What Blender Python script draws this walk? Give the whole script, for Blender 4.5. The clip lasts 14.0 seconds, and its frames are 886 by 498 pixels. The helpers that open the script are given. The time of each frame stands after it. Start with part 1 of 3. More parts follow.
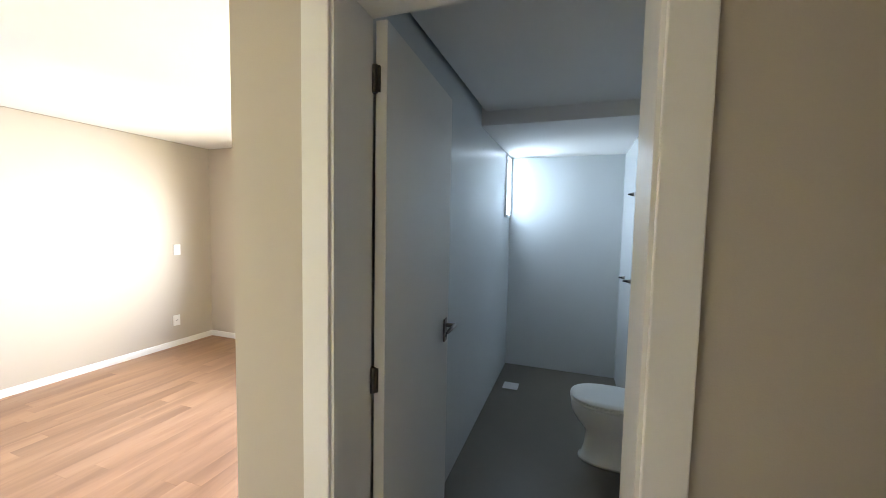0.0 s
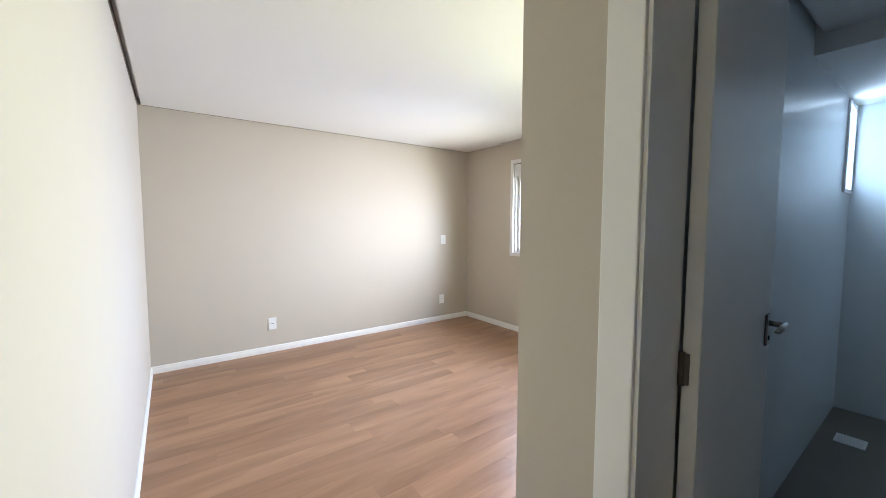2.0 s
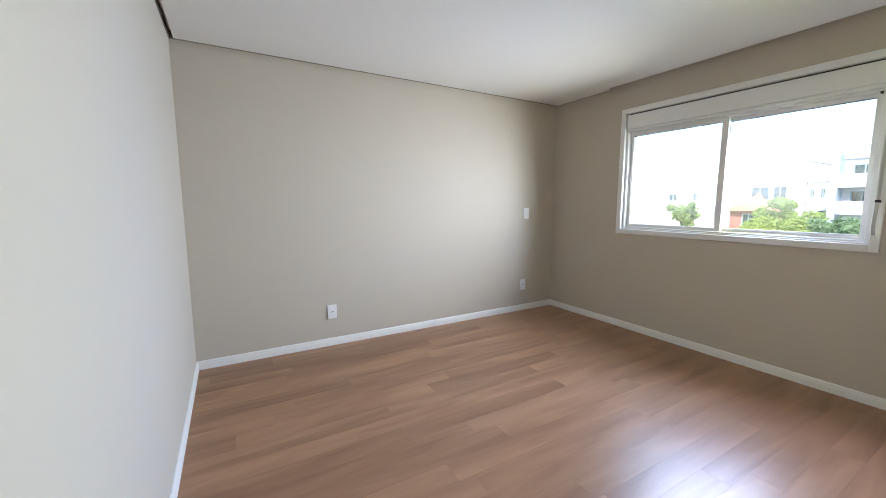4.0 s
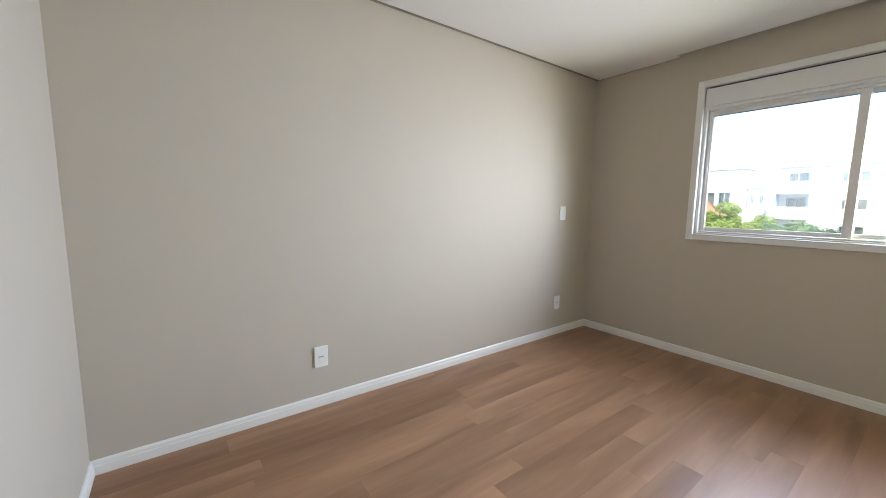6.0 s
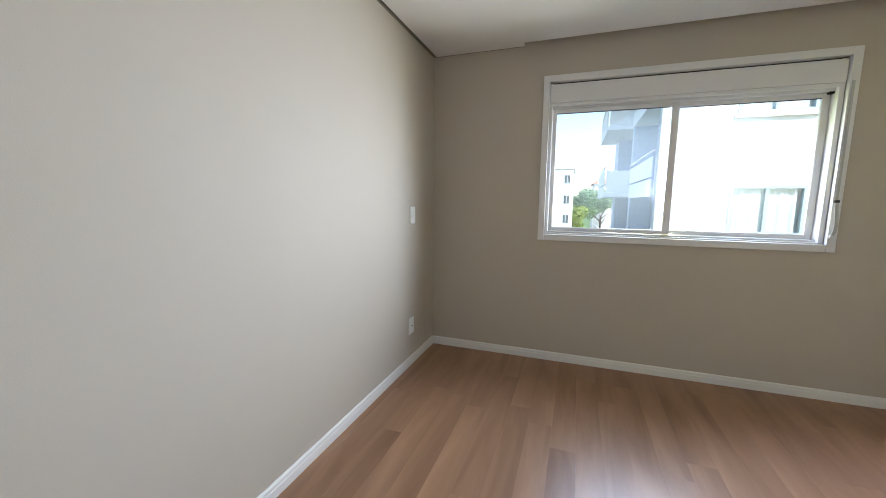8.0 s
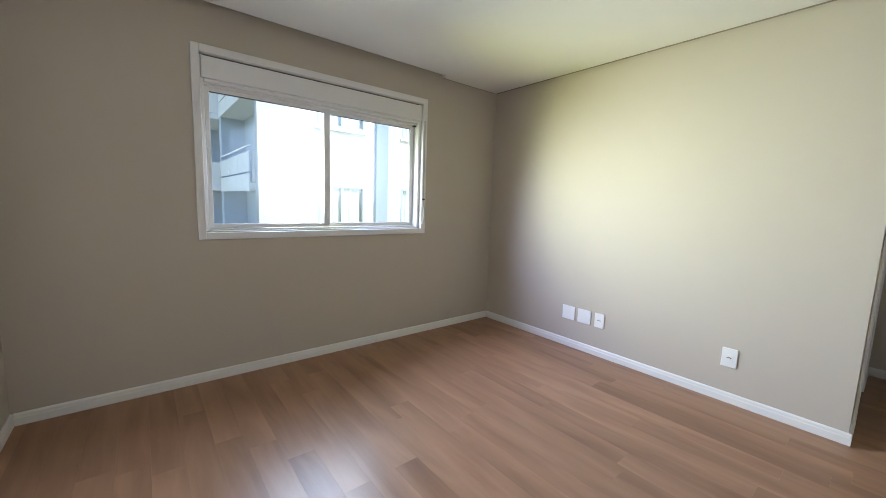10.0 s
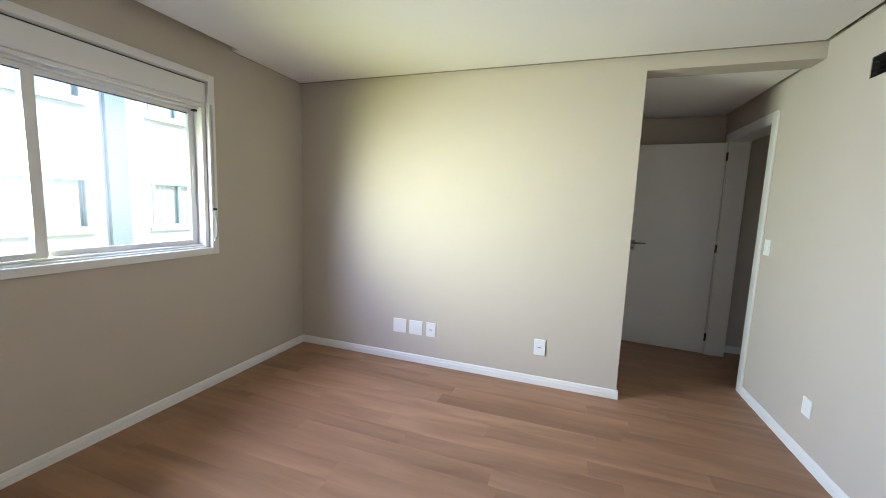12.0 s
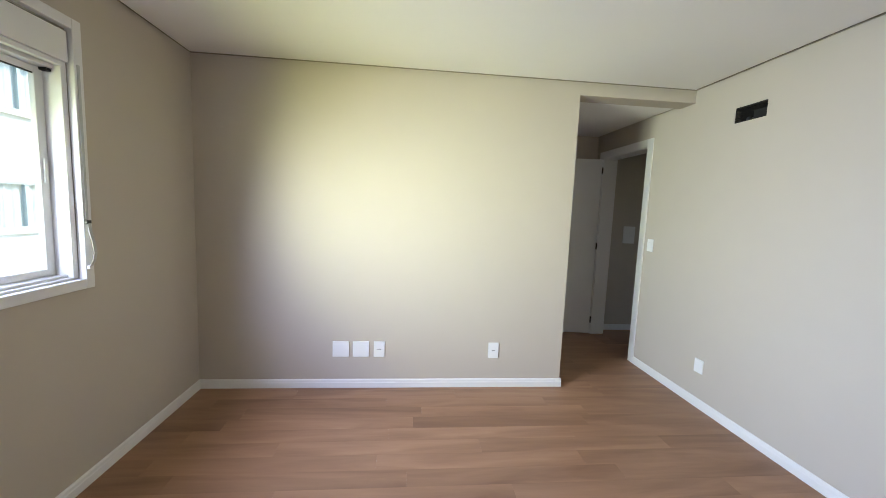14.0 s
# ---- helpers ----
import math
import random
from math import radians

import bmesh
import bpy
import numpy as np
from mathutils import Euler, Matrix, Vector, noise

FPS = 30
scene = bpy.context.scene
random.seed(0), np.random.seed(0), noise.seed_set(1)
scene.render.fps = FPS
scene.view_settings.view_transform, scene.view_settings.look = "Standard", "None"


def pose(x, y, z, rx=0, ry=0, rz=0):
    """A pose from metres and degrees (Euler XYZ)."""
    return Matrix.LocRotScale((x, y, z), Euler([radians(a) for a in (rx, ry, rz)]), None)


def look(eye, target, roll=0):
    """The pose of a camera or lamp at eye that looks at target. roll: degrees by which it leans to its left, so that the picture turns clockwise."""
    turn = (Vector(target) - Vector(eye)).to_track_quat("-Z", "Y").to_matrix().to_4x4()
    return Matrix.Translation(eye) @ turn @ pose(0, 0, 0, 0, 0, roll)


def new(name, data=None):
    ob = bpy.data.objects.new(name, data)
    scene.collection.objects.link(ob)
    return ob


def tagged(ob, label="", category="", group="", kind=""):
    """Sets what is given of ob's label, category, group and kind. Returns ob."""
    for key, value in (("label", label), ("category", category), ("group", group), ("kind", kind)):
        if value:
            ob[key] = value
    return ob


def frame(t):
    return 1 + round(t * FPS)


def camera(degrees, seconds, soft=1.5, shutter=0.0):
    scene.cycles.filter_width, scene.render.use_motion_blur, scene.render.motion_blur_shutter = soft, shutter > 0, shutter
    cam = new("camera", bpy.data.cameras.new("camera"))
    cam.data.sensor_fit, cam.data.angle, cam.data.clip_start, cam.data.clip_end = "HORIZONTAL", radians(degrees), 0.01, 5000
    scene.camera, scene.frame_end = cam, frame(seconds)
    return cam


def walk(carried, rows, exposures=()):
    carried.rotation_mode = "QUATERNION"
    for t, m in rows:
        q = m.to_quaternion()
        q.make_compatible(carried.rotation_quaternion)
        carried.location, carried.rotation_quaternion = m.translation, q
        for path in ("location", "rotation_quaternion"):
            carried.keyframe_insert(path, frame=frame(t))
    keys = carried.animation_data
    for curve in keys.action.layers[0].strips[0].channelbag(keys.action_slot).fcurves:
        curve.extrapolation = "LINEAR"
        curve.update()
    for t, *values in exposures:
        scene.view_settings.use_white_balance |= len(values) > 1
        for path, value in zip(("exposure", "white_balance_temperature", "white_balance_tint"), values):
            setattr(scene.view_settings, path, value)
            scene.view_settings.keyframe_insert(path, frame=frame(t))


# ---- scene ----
cam = camera(99.8, 14.0, soft=0.8)

PATH = [
    (0, (4.504, 0.175, 1.539), (3.845, 2.058, 1.404), 1.1),
    (0.5, (4.512, 0.066, 1.526), (3.58, 1.83, 1.387), 0.7),
    (1, (4.513, 0.026, 1.512), (3.304, 1.613, 1.37), 0.5),
    (1.5, (4.436, 0.11, 1.459), (2.978, 1.471, 1.317), 0.3),
    (2, (4.308, 0.194, 1.402), (2.697, 1.371, 1.263), 0.1),
    (2.5, (4.135, 0.201, 1.343), (2.455, 1.276, 1.2), 0.2),
    (3, (3.888, 0.196, 1.29), (2.178, 1.221, 1.123), 0.0),
    (3.5, (3.668, 0.218, 1.272), (1.946, 1.216, 1.072), -0.0),
    (4, (3.36, 0.289, 1.292), (1.637, 1.275, 1.046), -0.1),
    (6.3, (2.029, 0.378, 1.234), (0.487, 1.628, 0.996), 0.7),
    (6.5, (1.927, 0.394, 1.242), (0.439, 1.708, 1.0), 0.7),
    (7, (1.697, 0.47, 1.263), (0.386, 1.958, 1.007), 0.7),
    (7.2, (1.586, 0.522, 1.269), (0.361, 2.082, 1.019), 0.6),
    (9.3, (0.767, 0.983, 1.294), (1.426, 2.851, 1.02), 1.9),
    (9.5, (0.742, 0.963, 1.297), (1.58, 2.759, 1.027), 2.0),
    (10, (0.602, 0.888, 1.269), (1.854, 2.429, 1.025), 1.9),
    (10.5, (0.531, 0.948, 1.259), (2.059, 2.213, 1.007), 2.2),
    (11, (0.642, 1.056, 1.234), (2.359, 2.054, 1.002), 2.3),
    (11.5, (0.695, 1.234, 1.323), (2.543, 1.962, 1.091), 2.3),
    (12, (0.684, 1.362, 1.389), (2.565, 2.001, 1.155), 2.2),
    (12.5, (0.724, 1.539, 1.369), (2.623, 2.126, 1.143), 2.2),
    (13, (0.796, 1.703, 1.38), (2.738, 2.124, 1.158), 2.1),
    (13.5, (0.767, 1.975, 1.42), (2.752, 2.098, 1.201), 2.2),
    (14, (0.748, 2.246, 1.421), (2.728, 2.054, 1.213), 2.3),
]
EXPOSURES = [(0.0, 3.10, 7100, 14), (0.5, 2.94, 6700, 14), (1.0, 2.70, 6400, 13), (1.5, 2.56, 6250, 13), (2.2, 2.40, 6200, 13), (3.0, 2.06, 6000, 12), (4.0, 1.88, 6080, 11), (6.5, 1.82, 6350, 11), (9.5, 1.62, 5950, 10), (10.2, 1.68, 6100, 12), (11.0, 1.75, 6100, 12), (14.0, 1.76, 6200, 12)]
walk(cam, [(t, look(eye, target, roll)) for t, eye, target, roll in PATH], EXPOSURES)

# ---- world, sun ----
SUN_EL, SUN_AZ = 48.0, 152.0      # the sun stands behind the building, the window looks away from it
world = bpy.data.worlds.new("sky")
scene.world = world
world.use_nodes = True
wn = world.node_tree
sky = wn.nodes.new("ShaderNodeTexSky")
sky.sky_type = "NISHITA"
sky.sun_disc = False
sky.sun_elevation = radians(SUN_EL)
sky.sun_rotation = radians(SUN_AZ)
wn.links.new(sky.outputs[0], wn.nodes["Background"].inputs[0])
wn.nodes["Background"].inputs[1].default_value = 0.115
sun_data = bpy.data.lights.new("sun", "SUN")
sun_data.energy, sun_data.angle, sun_data.color = 2.5, radians(0.53), (1.0, 0.95, 0.88)
sun = new("sun", sun_data)
az, el = radians(SUN_AZ), radians(SUN_EL)
sun_dir = Vector((math.sin(az) * math.cos(el), math.cos(az) * math.cos(el), math.sin(el)))
sun.matrix_world = look(sun_dir * 60, (0, 0, 0))


def added_daylight(name, m, wx, wy, watts, colour, spread):
    """An added lamp in place of daylight; it lies at an opening and shines inwards along its -z."""
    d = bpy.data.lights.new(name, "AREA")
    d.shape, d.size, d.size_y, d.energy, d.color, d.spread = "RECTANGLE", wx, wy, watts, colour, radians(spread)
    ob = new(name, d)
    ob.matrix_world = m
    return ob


# added lamps in place of daylight off trees, house and sky, tinted per wall
added_daylight("added_daylight_trees", look((1.85, 3.93, 1.42), (3.62, 1.50, 1.58)), 0.8, 0.75, 5.2, (0.95, 1.0, 0.38), 77)
added_daylight("added_daylight_sky_west", look((1.90, 3.93, 1.60), (3.62, 0.85, 0.34)), 0.7, 0.6, 8.0, (0.61, 0.67, 1.0), 96)
added_daylight("added_daylight_house", look((1.75, 3.93, 1.42), (0.0, 0.90, 1.45)), 0.8, 0.75, 4.8, (1.0, 1.0, 0.89), 102)
added_daylight("added_daylight_sky_east", look((1.70, 3.93, 1.60), (0.0, 0.85, 0.60)), 0.7, 0.6, 5.0, (0.58, 0.72, 1.0), 98)
added_daylight("added_daylight_sky", look((1.72, 3.96, 1.62), (2.20, 0.4, 0.66)), 1.25, 0.7, 7.5, (0.50, 0.71, 1.0), 100)
added_daylight("added_daylight_bathroom", look((3.74, 4.082, 1.93), (4.75, 3.0, 1.45)), 0.2, 0.55, 2.6, (0.57, 0.77, 1.0), 165)


# ---- materials ----
def material(name, colour, rough=0.5, metal=0.0, spread=0.04, scale=8.0, bump=0.0, bump_scale=120.0, blotch=0.0, spec=0.5, random_tone=0.0, wave=0.0):
    """Plain procedural surface: colour with blotches and fine grain, bump for relief."""
    m = bpy.data.materials.new(name)
    m.use_nodes = True
    nt = m.node_tree
    b = nt.nodes["Principled BSDF"]
    b.inputs["Roughness"].default_value = rough
    b.inputs["Metallic"].default_value = metal
    b.inputs["Specular IOR Level"].default_value = spec
    co = nt.nodes.new("ShaderNodeTexCoord")
    n1 = nt.nodes.new("ShaderNodeTexNoise")
    n1.inputs["Scale"].default_value = scale
    n1.inputs["Detail"].default_value = 5
    nt.links.new(co.outputs["Object"], n1.inputs["Vector"])
    n2 = nt.nodes.new("ShaderNodeTexNoise")
    n2.inputs["Scale"].default_value = scale * 0.12
    n2.inputs["Detail"].default_value = 3
    nt.links.new(co.outputs["Object"], n2.inputs["Vector"])
    add = nt.nodes.new("ShaderNodeMath")
    add.operation = "ADD"
    nt.links.new(n1.outputs["Fac"], add.inputs[0])
    nt.links.new(n2.outputs["Fac"], add.inputs[1])
    mr = nt.nodes.new("ShaderNodeMapRange")
    mr.inputs["From Min"].default_value, mr.inputs["From Max"].default_value = 0.6, 1.4
    mr.inputs["To Min"].default_value, mr.inputs["To Max"].default_value = 1 - spread - blotch, 1 + spread
    nt.links.new(add.outputs[0], mr.inputs["Value"])
    mul = nt.nodes.new("ShaderNodeVectorMath")
    mul.operation = "SCALE"
    mul.inputs[0].default_value = colour
    if random_tone:
        oi = nt.nodes.new("ShaderNodeObjectInfo")
        rr = nt.nodes.new("ShaderNodeMapRange")
        rr.inputs["To Min"].default_value, rr.inputs["To Max"].default_value = 1 - random_tone, 1 + random_tone
        nt.links.new(oi.outputs["Random"], rr.inputs["Value"])
        m2 = nt.nodes.new("ShaderNodeMath")
        m2.operation = "MULTIPLY"
        nt.links.new(mr.outputs[0], m2.inputs[0])
        nt.links.new(rr.outputs[0], m2.inputs[1])
        nt.links.new(m2.outputs[0], mul.inputs["Scale"])
    else:
        nt.links.new(mr.outputs[0], mul.inputs["Scale"])
    nt.links.new(mul.outputs[0], b.inputs["Base Color"])
    if bump:
        n3 = nt.nodes.new("ShaderNodeTexNoise")
        n3.inputs["Scale"].default_value = bump_scale
        n3.inputs["Detail"].default_value = 4
        nt.links.new(co.outputs["Object"], n3.inputs["Vector"])
        bp = nt.nodes.new("ShaderNodeBump")
        bp.inputs["Strength"].default_value = bump
        bp.inputs["Distance"].default_value = 0.004
        nt.links.new(n3.outputs["Fac"], bp.inputs["Height"])
        if wave:
            n4 = nt.nodes.new("ShaderNodeTexNoise")
            n4.inputs["Scale"].default_value = 2.2
            n4.inputs["Detail"].default_value = 2
            nt.links.new(co.outputs["Object"], n4.inputs["Vector"])
            b2 = nt.nodes.new("ShaderNodeBump")
            b2.inputs["Strength"].default_value = wave
            b2.inputs["Distance"].default_value = 0.02
            nt.links.new(n4.outputs["Fac"], b2.inputs["Height"])
            nt.links.new(b2.outputs[0], bp.inputs["Normal"])
        nt.links.new(bp.outputs[0], b.inputs["Normal"])
    return m


def laminate_material():
    """Oak-look laminate: long grain along y, tone set plank by plank."""
    m = bpy.data.materials.new("oak_laminate")
    m.use_nodes = True
    nt = m.node_tree
    L = nt.links.new
    b = nt.nodes["Principled BSDF"]
    co = nt.nodes.new("ShaderNodeTexCoord")
    oi = nt.nodes.new("ShaderNodeObjectInfo")
    off = nt.nodes.new("ShaderNodeVectorMath")
    off.operation = "MULTIPLY_ADD"
    off.inputs[1].default_value = (1, 1, 1)
    sh = nt.nodes.new("ShaderNodeVectorMath")
    sh.operation = "SCALE"
    sh.inputs[0].default_value = (7.3, 11.7, 3.1)
    L(oi.outputs["Random"], sh.inputs["Scale"])
    L(co.outputs["Object"], off.inputs[0])
    L(sh.outputs[0], off.inputs[2])
    mp = nt.nodes.new("ShaderNodeMapping")
    mp.inputs["Scale"].default_value = (22.0, 1.6, 1.0)
    L(off.outputs[0], mp.inputs["Vector"])
    g = nt.nodes.new("ShaderNodeTexNoise")
    g.inputs["Scale"].default_value, g.inputs["Detail"].default_value = 1.6, 8
    g.inputs["Roughness"].default_value = 0.6
    L(mp.outputs[0], g.inputs["Vector"])
    mp2 = nt.nodes.new("ShaderNodeMapping")
    mp2.inputs["Scale"].default_value = (6.0, 0.9, 1.0)
    L(off.outputs[0], mp2.inputs["Vector"])
    g2 = nt.nodes.new("ShaderNodeTexNoise")
    g2.inputs["Scale"].default_value, g2.inputs["Detail"].default_value, g2.inputs["Distortion"].default_value = 1.2, 4, 0.8
    L(mp2.outputs[0], g2.inputs["Vector"])
    mix = nt.nodes.new("ShaderNodeMath")
    mix.operation = "MULTIPLY_ADD"
    mix.inputs[1].default_value = 0.2
    L(g.outputs["Fac"], mix.inputs[0])
    m3 = nt.nodes.new("ShaderNodeMath")
    m3.operation = "MULTIPLY"
    m3.inputs[1].default_value = 0.8
    L(g2.outputs["Fac"], m3.inputs[0])
    L(m3.outputs[0], mix.inputs[2])
    ramp = nt.nodes.new("ShaderNodeValToRGB")
    ramp.color_ramp.elements[0].position, ramp.color_ramp.elements[0].color = 0.30, (0.230, 0.122, 0.068, 1)
    ramp.color_ramp.elements[1].position, ramp.color_ramp.elements[1].color = 0.68, (0.372, 0.212, 0.122, 1)
    L(mix.outputs[0], ramp.inputs["Fac"])
    rr = nt.nodes.new("ShaderNodeMapRange")
    rr.inputs["To Min"].default_value, rr.inputs["To Max"].default_value = 0.91, 1.09
    L(oi.outputs["Random"], rr.inputs["Value"])
    # the printed oak board is cut off its middle: one long edge of the plank is darker than the other
    sx = nt.nodes.new("ShaderNodeSeparateXYZ")
    L(co.outputs["Generated"], sx.inputs[0])
    def calc(op, a, b):
        n = nt.nodes.new("ShaderNodeMath")
        n.operation = op
        for k, v in enumerate((a, b)):
            if isinstance(v, (int, float)):
                n.inputs[k].default_value = v
            else:
                L(v, n.inputs[k])
        return n.outputs[0]
    side = calc("SUBTRACT", calc("FRACT", calc("MULTIPLY", oi.outputs["Random"], 7.0), 0.0), 0.5)
    slope = calc("ADD", calc("MULTIPLY", calc("MULTIPLY", calc("SUBTRACT", sx.outputs[0], 0.5), side), 0.40), 1.0)
    sc = nt.nodes.new("ShaderNodeVectorMath")
    sc.operation = "SCALE"
    L(ramp.outputs[0], sc.inputs[0])
    L(calc("MULTIPLY", rr.outputs[0], slope), sc.inputs["Scale"])
    L(sc.outputs[0], b.inputs["Base Color"])
    r2 = nt.nodes.new("ShaderNodeMapRange")
    r2.inputs["To Min"].default_value, r2.inputs["To Max"].default_value = 0.29, 0.34
    L(g.outputs["Fac"], r2.inputs["Value"])
    L(r2.outputs[0], b.inputs["Roughness"])
    b.inputs["Specular IOR Level"].default_value = 0.24
    bp = nt.nodes.new("ShaderNodeBump")
    bp.inputs["Strength"].default_value, bp.inputs["Distance"].default_value = 0.05, 0.002
    L(g.outputs["Fac"], bp.inputs["Height"])
    L(bp.outputs[0], b.inputs["Normal"])
    return m


def glass_material(name, tint=(0.95, 0.97, 0.97), haze=0.0):
    m = bpy.data.materials.new(name)
    m.use_nodes = True
    nt = m.node_tree
    nt.nodes.remove(nt.nodes["Principled BSDF"])
    out = nt.nodes["Material Output"]
    tr = nt.nodes.new("ShaderNodeBsdfTransparent")
    tr.inputs[0].default_value = (*tint, 1)
    gl = nt.nodes.new("ShaderNodeBsdfGlossy")
    gl.inputs["Roughness"].default_value = 0.02
    lw = nt.nodes.new("ShaderNodeLayerWeight")
    lw.inputs[0].default_value = 0.5
    pw = nt.nodes.new("ShaderNodeMath")
    pw.operation = "POWER"
    pw.inputs[1].default_value = 5.0
    nt.links.new(lw.outputs["Facing"], pw.inputs[0])
    fr = nt.nodes.new("ShaderNodeMapRange")
    fr.inputs["To Min"].default_value, fr.inputs["To Max"].default_value = 0.04, 0.6
    nt.links.new(pw.outputs[0], fr.inputs["Value"])
    mx = nt.nodes.new("ShaderNodeMixShader")
    nt.links.new(fr.outputs[0], mx.inputs[0])
    nt.links.new(tr.outputs[0], mx.inputs[1])
    nt.links.new(gl.outputs[0], mx.inputs[2])
    nt.links.new(mx.outputs[0], out.inputs[0])
    if haze:                        # a pale film over the view, standing in for glare
        film = nt.nodes.new("ShaderNodeBsdfTranslucent")
        film.inputs[0].default_value = (0.85, 0.86, 0.86, 1)
        m2 = nt.nodes.new("ShaderNodeMixShader")
        m2.inputs[0].default_value = haze
        nt.links.new(mx.outputs[0], m2.inputs[1])
        nt.links.new(film.outputs[0], m2.inputs[2])
        nt.links.new(m2.outputs[0], out.inputs[0])
    return m


WALL = material("beige_wall_paint", (0.515, 0.463, 0.389), 0.7, spread=0.015, scale=5, bump=0.08, bump_scale=260, spec=0.3, wave=0.25)
CEIL = material("white_ceiling_paint", (0.80, 0.785, 0.765), 0.8, spread=0.01, scale=3, bump=0.05, bump_scale=200, spec=0.2)
RAW = material("raw_concrete", (0.30, 0.29, 0.28), 0.9, spread=0.1, bump=0.3, bump_scale=40)
TRIM = material("white_satin_trim", (0.78, 0.77, 0.74), 0.38, spread=0.012, scale=4, bump=0.03, bump_scale=90)
DOOR = material("white_lacquered_door", (0.74, 0.73, 0.70), 0.36, spread=0.012, scale=3, bump=0.03, bump_scale=60)
TILE = material("glossy_white_wall_tile", (0.66, 0.69, 0.70), 0.2, spread=0.015, scale=2, bump=0.02, bump_scale=12, spec=0.3)
BFLOOR = material("taupe_porcelain_floor", (0.15, 0.13, 0.105), 0.32, spread=0.05, scale=14, bump=0.04, bump_scale=90)
CERAMIC = material("white_ceramic", (0.80, 0.80, 0.79), 0.08, spread=0.005, scale=2)
PLASTIC = material("white_plastic", (0.80, 0.80, 0.78), 0.3, spread=0.01, scale=8)
PLASTIC_GREY = material("grey_socket_hole", (0.07, 0.066, 0.06), 0.5, spread=0.05)
ALU = material("white_coated_aluminium", (0.76, 0.755, 0.75), 0.32, spread=0.012, scale=5, bump=0.02)
RUBBER = material("black_rubber_gasket", (0.025, 0.025, 0.027), 0.6, spread=0.1)
STEEL = material("brushed_nickel", (0.27, 0.25, 0.23), 0.28, metal=1.0, spread=0.06, scale=30, bump=0.03)
HINGE = material("dull_nickel_hinge", (0.09, 0.078, 0.066), 0.42, metal=0.85, spread=0.1, scale=40)
STRAP = material("grey_webbing", (0.50, 0.51, 0.50), 0.7, spread=0.08, scale=60, bump=0.2, bump_scale=400)
BLACK = material("black_plastic", (0.02, 0.02, 0.02), 0.45, spread=0.1)
# dark tone that holds the shade of the ceiling gap
GAP_SHADE = material("ceiling_gap_shade", (0.27, 0.235, 0.185), 0.9, spread=0.15, scale=12, bump=0.3, bump_scale=60)
# rough mortar, near black because the hole's shade is put into its colour
HOLE = material("hole_shade_mortar", (0.022, 0.02, 0.018), 0.95, spread=0.25, scale=20, bump=0.6, bump_scale=60)
GRATE = material("white_drain_plastic", (0.72, 0.72, 0.71), 0.35, spread=0.02)
OAK = laminate_material()
GLASS = glass_material("clear_glass")
# this glass carries the pale film that imitates glare outdoors
HAZED = glass_material("hazed_window_glass", haze=0.010)
FROST = glass_material("bathroom_glass", (0.9, 0.94, 0.95))
STUCCO = material("white_stucco", (0.78, 0.77, 0.75), 0.85, spread=0.05, scale=1.2, bump=0.25, bump_scale=30, blotch=0.03)
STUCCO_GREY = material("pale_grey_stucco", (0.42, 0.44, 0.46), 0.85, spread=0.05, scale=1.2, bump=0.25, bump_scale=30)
STUCCO_BLUE = material("blue_grey_paint", (0.23, 0.29, 0.38), 0.75, spread=0.06, scale=1.5, bump=0.1)
# paint of the piers; on the apartment body it stands for blue shade
PIER = material("pale_blue_grey_paint_and_shade", (0.42, 0.49, 0.58), 0.75, spread=0.06, scale=1.5, bump=0.1)
STUCCO_RED = material("red_paint", (0.42, 0.16, 0.14), 0.75, spread=0.06, scale=1.5)
CURTAIN = material("pale_curtain_cloth", (0.70, 0.73, 0.73), 0.9, spread=0.06, scale=20, bump=0.1)
# the next two colours hold the shade of rooms behind house windows
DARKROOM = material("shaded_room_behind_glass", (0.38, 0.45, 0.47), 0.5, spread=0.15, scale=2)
FAR_SHADE = material("far_window_shade", (0.10, 0.115, 0.125), 0.25, spread=0.15, scale=2)
WINALU = material("teal_grey_window_frame", (0.36, 0.43, 0.45), 0.4, spread=0.04)
ROOF = material("roof_tiles", (0.36, 0.20, 0.12), 0.85, spread=0.12, scale=6, bump=0.3, bump_scale=12)
GRASS = material("grass_ground", (0.22, 0.24, 0.13), 0.95, spread=0.25, scale=0.6, bump=0.4, bump_scale=6)
ASPHALT = material("asphalt_road", (0.05, 0.05, 0.052), 0.9, spread=0.15, scale=2, bump=0.2, bump_scale=40)
LEAF = material("sunlit_foliage", (0.33, 0.41, 0.09), 0.55, spread=0.3, scale=3)
LEAF2 = material("deep_green_foliage", (0.20, 0.30, 0.14), 0.55, spread=0.3, scale=3)
for leaf_mat, glow in ((LEAF, (0.42, 0.50, 0.12, 1)), (LEAF2, (0.28, 0.42, 0.16, 1))):    # light passes through the leaves
    nt = leaf_mat.node_tree
    tl = nt.nodes.new("ShaderNodeBsdfTranslucent")
    tl.inputs[0].default_value = glow
    mx = nt.nodes.new("ShaderNodeMixShader")
    mx.inputs[0].default_value = 0.45
    nt.links.new(nt.nodes["Principled BSDF"].outputs[0], mx.inputs[1])
    nt.links.new(tl.outputs[0], mx.inputs[2])
    nt.links.new(mx.outputs[0], nt.nodes["Material Output"].inputs[0])
BARK = material("tree_bark", (0.12, 0.085, 0.06), 0.9, spread=0.2, scale=12, bump=0.4, bump_scale=20)


